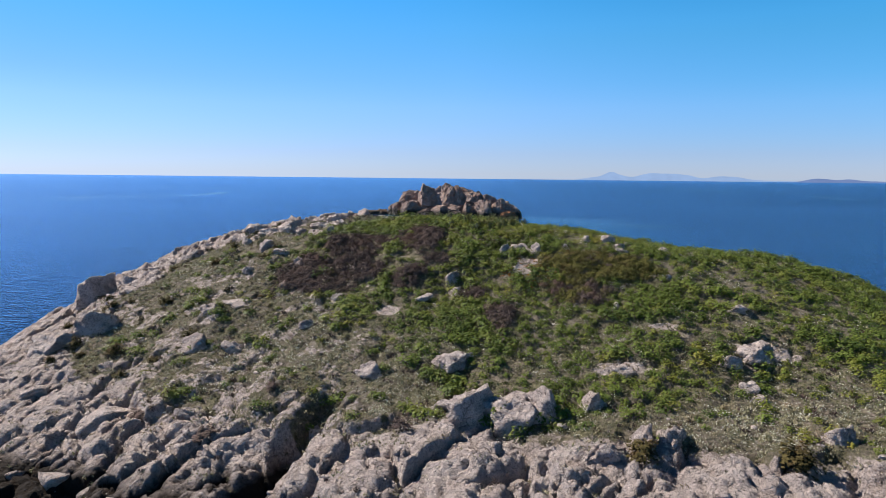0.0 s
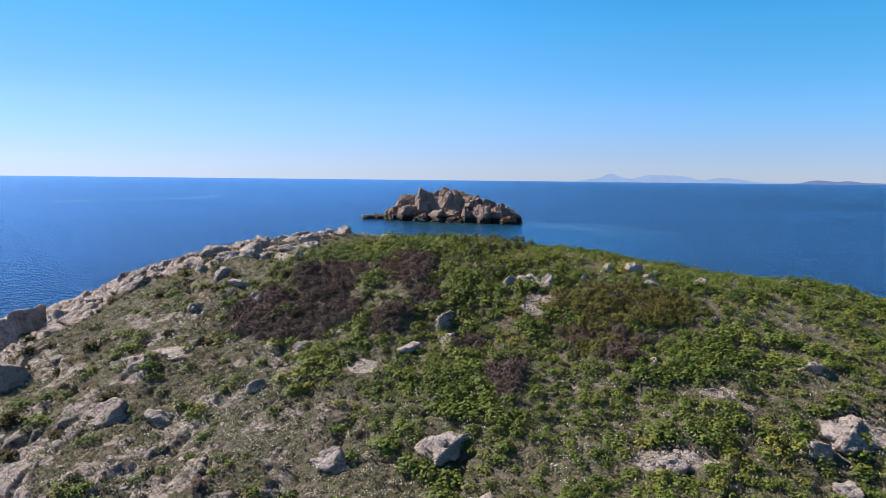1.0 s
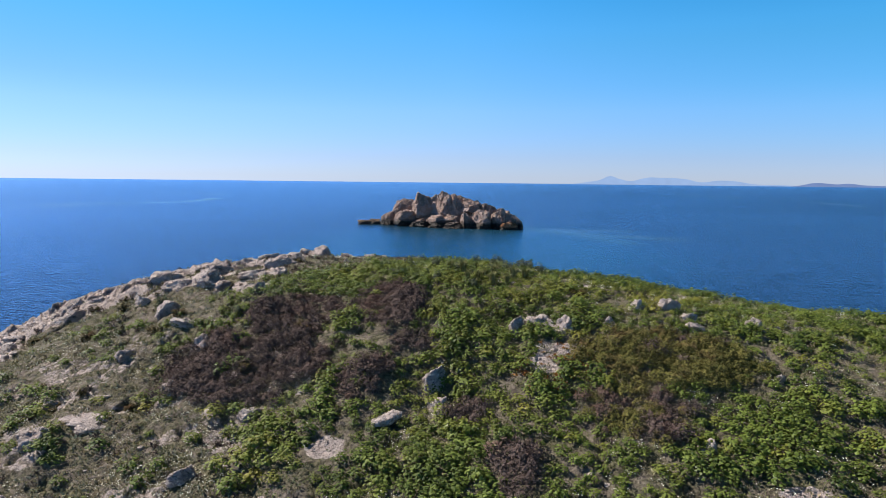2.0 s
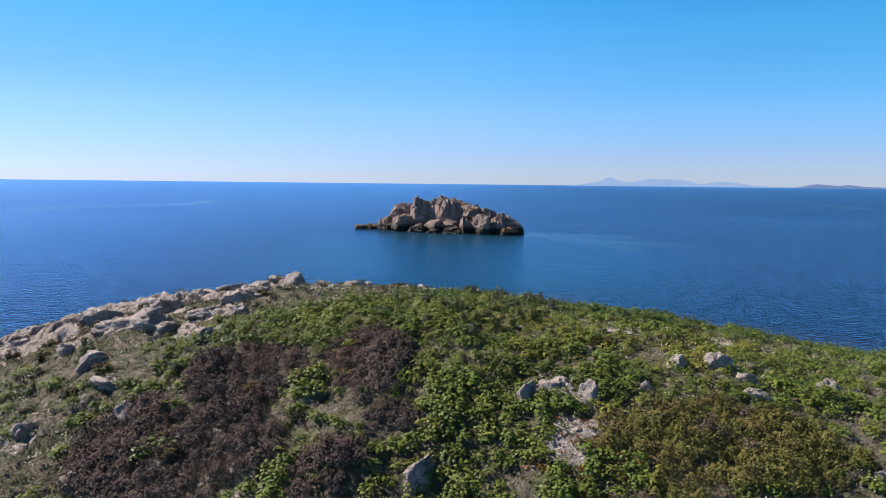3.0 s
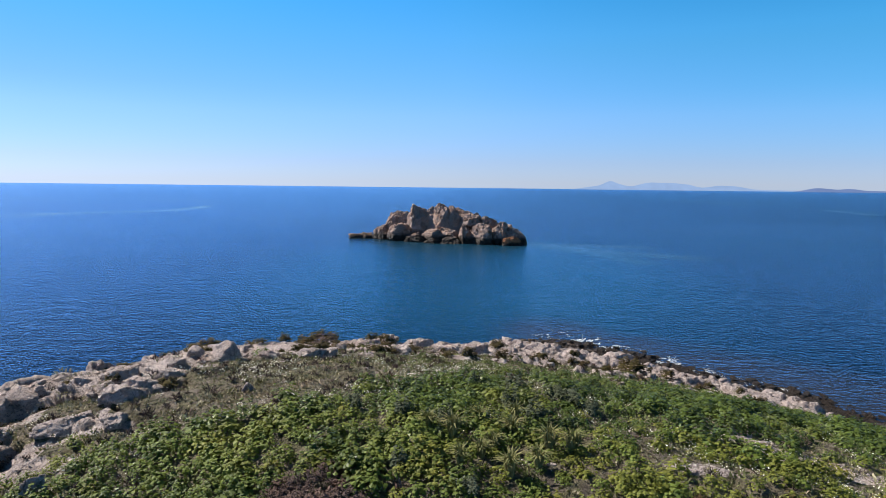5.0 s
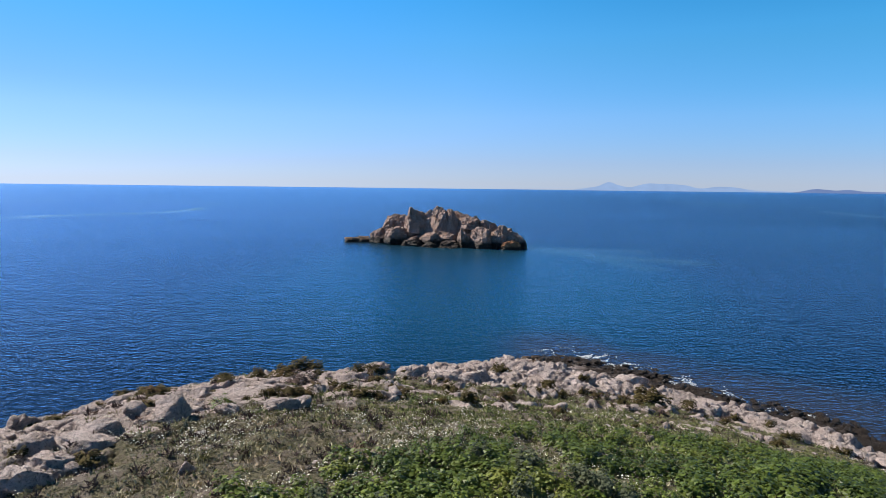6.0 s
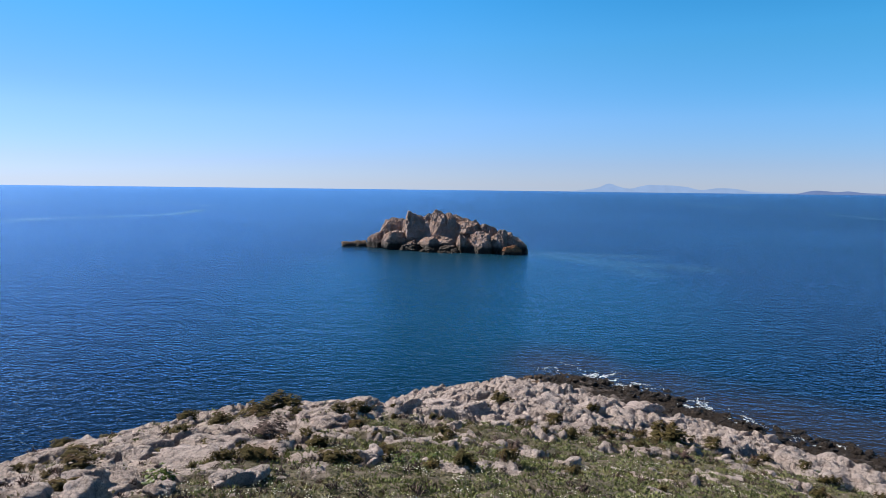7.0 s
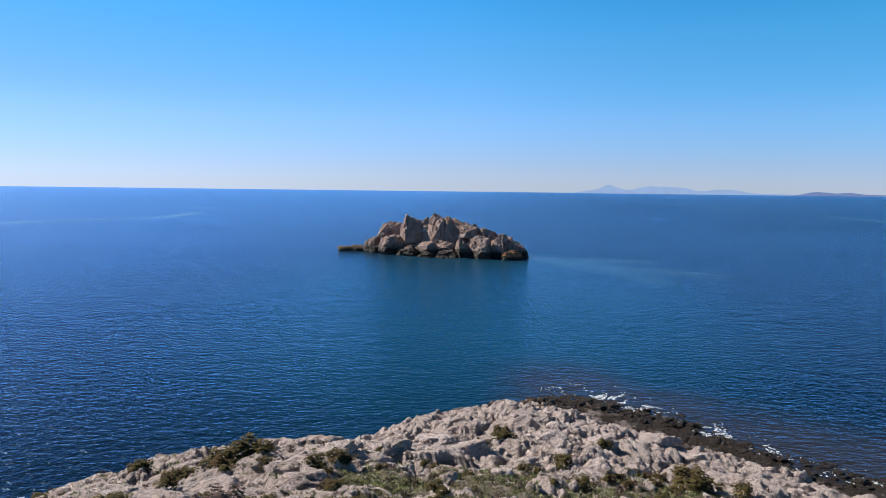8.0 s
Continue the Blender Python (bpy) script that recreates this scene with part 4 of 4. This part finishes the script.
q, r = scattered(81, -26, 58, 40, 113, 0.70)
gaps = step(0.34, 0.48, fbm(q[:, 0] / 3.5, q[:, 1] / 3.5, 3, 83))
thin = 1 - 0.18 * step(59, 54, q[:, 1]) * step(0.62, 0.45, fbm(q[:, 0] / 4.5, q[:, 1] / 3.0, 3, 87)) - 0.25 * step(16, 24, q[:, 0]) * step(72, 62, q[:, 1]) - 0.45 * step(8, 13, q[:, 0]) * step(71, 75, q[:, 1])
sprinkle = 0.7 * step(0.52, 0.63, fbm(q[:, 0] / 1.6, q[:, 1] / 1.1, 3, 85)) * step(0.4, 0.8, herb_cover(q[:, 0], q[:, 1])) * step(-30, -20, q[:, 0]) * step(76, 70, q[:, 1])
chance = np.maximum(green_zone(q[:, 0], q[:, 1]), sprinkle) * (0.45 + 0.55 * gaps) * thin * (1 - 0.93 * in_dry(q[:, 0], q[:, 1]))
q = q[(r.random(len(q)) < chance) & (form(q[:, 0], q[:, 1]) > 1.5)]
big = 0.55 + 0.45 * r.random(len(q)) + 0.6 * step(0.35, 0.75, fbm(q[:, 0] / 3.0, q[:, 1] / 3.0, 2, 89)) + 0.45 * step(13, 18, q[:, 0]) * step(78, 86, q[:, 1])
kinds = [leaves_on_dome(400 + k, 116, 0.66, 0.6, 0.135, fold=0.14, slim=1.0, lift=0.9, shell=0.6) for k in range(6)]
order = np.argsort(np.hypot(q[:, 0] - 4, q[:, 1] - 52))
q, big = q[order], big[order]
single("mallow_shrub", kinds, q[:280], big[:280], m_mallow, "bright green leafy tree mallow shrub on the slope", "shrub", "mallow shrubs")
q, big = q[280:], big[280:]
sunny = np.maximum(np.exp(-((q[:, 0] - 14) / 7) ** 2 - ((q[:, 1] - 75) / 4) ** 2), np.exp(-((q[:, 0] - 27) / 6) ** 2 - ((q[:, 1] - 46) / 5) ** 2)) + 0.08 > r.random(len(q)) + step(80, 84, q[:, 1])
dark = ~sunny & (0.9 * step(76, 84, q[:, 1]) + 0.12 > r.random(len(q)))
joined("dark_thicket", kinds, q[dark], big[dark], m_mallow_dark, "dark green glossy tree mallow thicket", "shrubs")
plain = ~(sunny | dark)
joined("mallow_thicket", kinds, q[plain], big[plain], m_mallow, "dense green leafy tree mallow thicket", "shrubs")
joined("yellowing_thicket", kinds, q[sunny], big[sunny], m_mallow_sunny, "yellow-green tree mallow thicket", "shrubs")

q, r = scattered(91, -16, 24, 52, 78, 0.66)
q = q[r.random(len(q)) < in_dry(q[:, 0], q[:, 1])]
big = 0.95 + 0.35 * r.random(len(q)) + 0.7 * step(0.4, 0.7, fbm(q[:, 0] / 1.8, q[:, 1] / 1.8, 2, 93))
kinds = [leaves_on_dome(500 + k, 680, 0.6, 0.55, 0.066, slim=0.8, lift=0.4, shell=0.74, simple=True) for k in range(5)]
olive = (q[:, 0] > 8) & (r.random(len(q)) < 0.6 + 0.35 * step(61, 63, q[:, 1]))
joined("cushion_scrub", kinds, q[olive], 0.9 * big[olive], m_cushion, "olive-brown cushion scrub on the hilltop", "shrubs")
q, big = q[~olive], big[~olive]
single("dry_shrub", kinds, q[:250], big[:250], m_dry, "dark brown dry twiggy shrub on the hillside", "shrub", "dry shrubs")
if len(q) > 250:
    joined("dry_scrub", kinds, q[250:], big[250:], m_dry, "dark brown dry scrub", "shrubs")

# orange-leaved herbs round the bare soil on the hilltop
q, r = scattered(96, 6.2, 12.5, 61.5, 66.5, 0.32)
near = step(1.5, 0.7, np.hypot((q[:, 0] - 9.0) / 2.4, (q[:, 1] - 64.0) / 1.8)) * (1 - 0.6 * worn(q[:, 0], q[:, 1]))
q = q[r.random(len(q)) < 0.6 * near]
kinds = [blades_on_dome(590 + k, 26, 0.2, 0.12, 0.12, 0.08) for k in range(3)]
joined("orange_herbs", kinds, q, 0.6 + 0.6 * r.random(len(q)), m_orange_herb, "rust-orange low herbs round bare soil", "herbs")

# low herbs and tufts
q, r = scattered(95, -36, 50, 37, 120, 0.375)
c = herb_cover(q[:, 0], q[:, 1])
g = green_zone(q[:, 0], q[:, 1])
chance = (0.05 + 0.85 * c) * (1 - 0.6 * g * step(50, 60, q[:, 1]) * (1 - 0.8 * step(8, 13, q[:, 0]) * step(71, 75, q[:, 1]))) * (1 - in_dry(q[:, 0], q[:, 1])) * (0.6 + 0.7 * step(0.35, 0.6, fbm(q[:, 0] / 2.2, q[:, 1] / 2.2, 3, 97)))
q = q[(r.random(len(q)) < chance) & (form(q[:, 0], q[:, 1]) > 2.0)]
big = 0.5 + 0.9 * r.random(len(q)) ** 1.5
kinds = [blades_on_dome(600 + k, 17, 0.32, 0.12, 0.14, 0.085) for k in range(6)]
fresh = np.maximum(step(84, 94, q[:, 1] + 0.45 * q[:, 0]), 0.75 * green_zone(q[:, 0], q[:, 1])) > r.random(len(q))
joined("low_herbs", kinds, q[~fresh], big[~fresh], m_herb, "low grey-brown herbs and dry tufts on thin soil", "herbs")
joined("green_herbs", kinds, q[fresh], big[fresh], m_grass, "low green herbs between the shrubs and on the far slope", "herbs")

q, r = scattered(195, -36, 56, 38, 122, 0.75)
c = herb_cover(q[:, 0], q[:, 1])
chance = (0.12 + 0.5 * c) * (1 - 0.75 * green_zone(q[:, 0], q[:, 1])) * np.maximum(step(0.42, 0.62, fbm(q[:, 0] / 2.6, q[:, 1] / 2.6, 3, 197)), 0.9 * step(76, 82, q[:, 1]) * step(6, -3, q[:, 0]))
q = q[(r.random(len(q)) < chance) & (form(q[:, 0], q[:, 1]) > 2.5)]
kinds = [twigs_on_dome(640 + k, 38, 0.34, 0.26, 0.2, 0.034) for k in range(5)]
joined("dry_tufts", kinds, q, 0.6 + 0.9 * r.random(len(q)) ** 2, m_dry, "brown dry grass and twig tufts on thin soil", "dry grass")

bm = bmesh.new()
bmesh.ops.create_icosphere(bm, subdivisions=1, radius=1.0)
ball, tri = np.array([v.co[:] for v in bm.verts]), np.array([[v.index for v in f.verts] for f in bm.faces])
bm.free()
kinds = []
for k in range(8):
    rr = np.random.default_rng(660 + k)
    kinds.append((ball * rr.uniform(0.7, 1.2, (len(ball), 1)) * rr.uniform((0.7, 0.6, 0.4), (1.1, 1.0, 0.7)) + (0, 0, 0.1), tri))
q, r = scattered(199, -36, 50, 38, 148, 0.6)
c = herb_cover(q[:, 0], q[:, 1])
q = q[(r.random(len(q)) < (0.05 + 0.17 * (1 - c)) * (1 - 0.8 * green_zone(q[:, 0], q[:, 1]))) & (form(q[:, 0], q[:, 1]) > 1.2)]
joined("rubble", kinds, q, 0.07 + 0.26 * r.random(len(q)) ** 2.5, m_boulder, "small grey limestone rubble among the herbs", "rubble")

# white daisies in drifts
q, r = scattered(99, -34, 50, 40, 116, 0.32)
c = herb_cover(q[:, 0], q[:, 1])
drift = step(0.5, 0.62, fbm(q[:, 0] / 3.0, q[:, 1] / 3.0, 3, 103))
for dx, dy, a, b in ((16, 78, 6.5, 2.8), (-1, 48, 4.5, 3.0), (1.5, 53, 5, 2), (18, 42, 5, 2.5), (14, 53, 5, 3), (-9, 53, 5, 2.5), (25, 46, 5, 3)):
    drift = np.maximum(drift, step(1.2, 0.5, np.hypot((q[:, 0] - dx) / a, (q[:, 1] - dy) / b)))
q = q[r.random(len(q)) < (0.03 + 0.75 * drift) * (1 - 0.75 * step(84, 92, q[:, 1])) * c * (1 - 0.5 * green_zone(q[:, 0], q[:, 1])) * (1 - in_dry(q[:, 0], q[:, 1]))]
ang = np.linspace(0, 2 * np.pi, 7)[:-1]
disc = np.stack([np.cos(ang), np.sin(ang), 0 * ang], -1) * 0.023
kinds = []
for k in range(4):
    rr = np.random.default_rng(700 + k)
    heads = [disc @ np.array(Euler(rr.uniform(-0.6, 0.6, 3)).to_matrix()) + rr.uniform((-0.16, -0.16, 0.16), (0.16, 0.16, 0.27)) for _ in range(6)]
    v = np.concatenate(heads)
    f = np.concatenate([np.array([(0, a, a + 1) for a in range(1, 5)]) + 6 * h for h in range(6)])
    kinds.append((v, f))
joined("daisies", kinds, q, 0.8 + 0.5 * r.random(len(q)), m_flower, "white daisy flowers in drifts among herbs", "flowers")


def bushes(name, rows, mat, seed, label, group, leaf=0.10):
    """Rows: x, y, width, height."""
    kinds = [leaves_on_dome(seed + k, 720, 0.5, 1.0, leaf * 0.95, slim=1.0, lift=0.8, shell=0.6, simple=True) for k in range(3)]
    meshes = [mesh_of(name, v, f, mat, False) for v, f in kinds]
    for k, (x, y, w, h) in enumerate(rows):
        ob = new(name, meshes[k % 3])
        ob.matrix_world = Matrix.LocRotScale((x, y + w * 0.2, float(ground_at(x, y)[0]) - 0.1), Euler((0, 0, k * 2.1)), (w, w * 0.8, h))
        tagged(ob, label, "bush", group)


bushes("olive_bush", ((-9.4, 113.5, 4.3, 1.5), (-10.6, 111.6, 3.6, 1.2), (-15.7, 111.4, 2.2, 1.1), (-12.7, 109.5, 1.8, 0.9), (-10.4, 104.0, 1.8, 0.9), (-0.8, 117.8, 2.0, 0.9), (6.8, 124.3, 2.2, 0.9), (8.9, 126.2, 3.2, 1.1), (13.2, 120.2, 2.6, 1.1), (19.4, 120.8, 3.0, 1.3), (22.5, 117.6, 4.8, 1.5), (26.4, 118.3, 2.5, 1.1), (18.1, 127.5, 2.2, 0.9), (20.4, 38.6, 2.9, 1.9), (12.8, 39.6, 2.6, 1.3), (-24.5, 55.9, 2.2, 1.1), (-29.8, 59.2, 1.9, 1.3), (-36.0, 74.0, 2.0, 1.2)),
       m_olive, 800, "dark olive-brown salt bush rooted in limestone", "salt bushes")
bushes("dry_bush", ((-6.6, 101.5, 3.2, 1.2), (-12.5, 44.1, 3.2, 1.0), (-18.1, 47.2, 2.8, 0.9), (-0.3, 42.5, 1.8, 1.1), (-9.6, 48.3, 1.5, 0.8), (8.5, 108.0, 1.6, 0.6), (21.5, 112.0, 2.0, 0.7)),
       m_dry, 820, "brown dry bush on bare limestone", "dry bushes", 0.09)

bushes("grey_green_bush", ((7.5, 79.3, 1.8, 1.3), (9.4, 81.7, 1.7, 1.3), (6.5, 80.7, 1.6, 1.3), (1.8, 78.4, 1.4, 1.2), (-0.4, 79.0, 1.3, 1.1), (3.6, 78.0, 1.3, 1.2), (6.9, 83.1, 2.0, 1.3), (8.8, 82.4, 1.7, 1.2), (5.1, 84.2, 1.4, 1.1), (10.3, 81.1, 1.3, 1.1), (-11.4, 70.5, 1.3, 1.1), (-18.1, 73.9, 1.4, 1.1), (2.0, 74.5, 1.2, 1.1), (4.5, 73.0, 1.3, 1.2)),
       m_silver, 840, "dark grey-green bush among the mallow", "grey-green bushes")
bushes("heather_bush", ((18.4, 65.9, 2.6, 0.9), (16.2, 67.1, 2.4, 0.8), (13.8, 65.7, 2.2, 0.8), (12.1, 72.9, 2.2, 0.8), (16.0, 74.0, 1.6, 0.6), (-6.5, 68.5, 2.4, 0.8), (-9.0, 64.5, 2.2, 0.8)),
       m_olive, 860, "dense olive-brown cushion bush on the hilltop", "cushion bushes", 0.08)
r = np.random.default_rng(33)
q = r.uniform((-34, 52), (44, 126), (4000, 2))
c = herb_cover(q[:, 0], q[:, 1])
q = q[(c > 0.02) & (c < 0.75) & (form(q[:, 0], q[:, 1]) > 2.2) & (green_zone(q[:, 0], q[:, 1]) < 0.1) & ((q[:, 1] > 92) | (q[:, 0] < -14))][:110]
bushes("olive_bush", [(x, y, w, w * 0.5) for (x, y), w in zip(q, r.uniform(0.7, 1.9, len(q)))], m_olive, 880, "small olive-brown salt bush between limestone blocks", "salt bushes")


q = r.uniform((-20, 78), (4, 112), (900, 2))
c = herb_cover(q[:, 0], q[:, 1])
q = q[(c < 0.9) & (form(q[:, 0], q[:, 1]) > 3.0) & (green_zone(q[:, 0], q[:, 1]) < 0.1)][:64]
bushes("salt_bush", [(x, y, w, w * 0.3) for (x, y), w in zip(q, r.uniform(0.9, 2.4, len(q)))], m_olive, 890, "low olive-brown bush between limestone slabs", "salt bushes", 0.09)


def tussock(seed, count=90):
    """A tuft of long arching leaves."""
    r = np.random.default_rng(seed)
    vs, fs = [], []
    for k in range(count):
        a, lean, long = r.uniform(0, 6.283), r.uniform(0.1, 0.7), r.uniform(0.7, 1.2)
        side = np.array([-math.sin(a), math.cos(a), 0]) * 0.022
        mid = np.array([math.cos(a) * lean * 0.35, math.sin(a) * lean * 0.35, 0.6]) * long
        tip = np.array([math.cos(a) * lean * 0.95, math.sin(a) * lean * 0.95, 0.85 - 0.4 * lean]) * long
        b, root = 5 * k, np.array([math.cos(a), math.sin(a), 0]) * 0.08
        vs += [root - side, root + side, mid + side, mid - side, tip]
        fs += [(b, b + 1, b + 2), (b, b + 2, b + 3), (b + 3, b + 2, b + 4)]
    return np.array(vs), np.array(fs)


kinds = [tussock(900 + k) for k in range(3)]
q = np.array(((5.0, 78.7), (5.5, 76.6), (5.0, 75.7), (7.7, 76.9), (8.6, 76.8), (6.3, 77.8), (3.9, 76.9), (6.0, 74.6), (4.2, 74.9), (2.9, 77.4), (7.1, 75.4), (6.6, 79.4)))
single("grass_tussock", kinds, q, 0.9 + 0.5 * r.random(len(q)), m_straw, "tuft of long straw-green grass leaves among shrubs", "grass", "grass tussocks")

# ---- foam along the reef ----
r = np.random.default_rng(9)
shore = np.array([(21, 162.5), (24.5, 160), (28.4, 156), (31.5, 151.5), (34, 147), (38, 142.5), (43, 137.5), (46.5, 132.5)], float)
vs, fs = [], []
for _ in range(16000):
    t = r.random() ** 1.7 * (len(shore) - 1.001)
    i = int(t)
    c = shore[i] * (1 - t + i) + shore[i + 1] * (t - i) + r.normal(scale=(1.5, 1.5))
    lace = crag(np.array([c[0] / 1.6]), np.array([c[1] / 1.6]), 3, 5)[0] + 0.5 * (value_noise(np.array([c[0] / 3.5]), np.array([c[1] / 3.5]), 8)[0] - 0.5)
    if lace < 0.68:
        continue
    k, w = 0.02 + 0.07 * r.random() ** 2, r.uniform(1.0, 1.6)
    rad = k * r.uniform(0.5, 1.3, 7)
    a = np.linspace(0, 2 * np.pi, 8)[:-1]
    top = np.stack([c[0] + np.cos(a) * rad * w, c[1] + np.sin(a) * rad, np.full(7, 0.03)], -1)
    b = 8 * len(vs)
    vs.append(np.concatenate([top, [[c[0], c[1], 0.03 + 0.18 * k]]]))
    fs += [(b + j, b + (j + 1) % 7, b + 7) for j in range(7)]
tagged(new("foam", mesh_of("foam", np.concatenate(vs), fs, m_foam)), "white foam of small waves breaking on the reef", "foam", kind="stuff")


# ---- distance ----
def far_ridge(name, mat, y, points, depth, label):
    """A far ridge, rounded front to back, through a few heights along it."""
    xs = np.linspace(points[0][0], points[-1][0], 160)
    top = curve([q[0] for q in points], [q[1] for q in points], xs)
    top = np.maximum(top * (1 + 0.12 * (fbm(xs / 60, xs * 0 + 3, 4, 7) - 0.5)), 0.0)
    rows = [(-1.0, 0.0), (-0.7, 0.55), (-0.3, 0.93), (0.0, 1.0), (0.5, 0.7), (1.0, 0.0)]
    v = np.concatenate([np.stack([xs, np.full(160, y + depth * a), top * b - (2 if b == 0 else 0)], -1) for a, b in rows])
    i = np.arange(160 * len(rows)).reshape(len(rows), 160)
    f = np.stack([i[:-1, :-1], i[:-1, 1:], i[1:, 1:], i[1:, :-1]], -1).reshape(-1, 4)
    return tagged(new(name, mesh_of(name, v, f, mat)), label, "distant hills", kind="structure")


far_ridge("backdrop_headland", m_headland, 4650, ((2380, 0), (2420, 5), (2470, 15), (2550, 28), (2620, 25), (2690, 20), (2790, 25), (2880, 16), (3000, 12), (3200, 9), (3500, 6)), 60, "low blue headland on the horizon with painted haze")
far_ridge("backdrop_mountains", m_mountain, 4880, ((850, 0), (960, 16), (1060, 34), (1140, 62), (1210, 42), (1300, 28), (1400, 52), (1560, 54), (1700, 48), (1830, 24), (1950, 38), (2080, 34), (2200, 16), (2450, 8), (2700, 0)), 60, "pale far mountain range with painted haze")
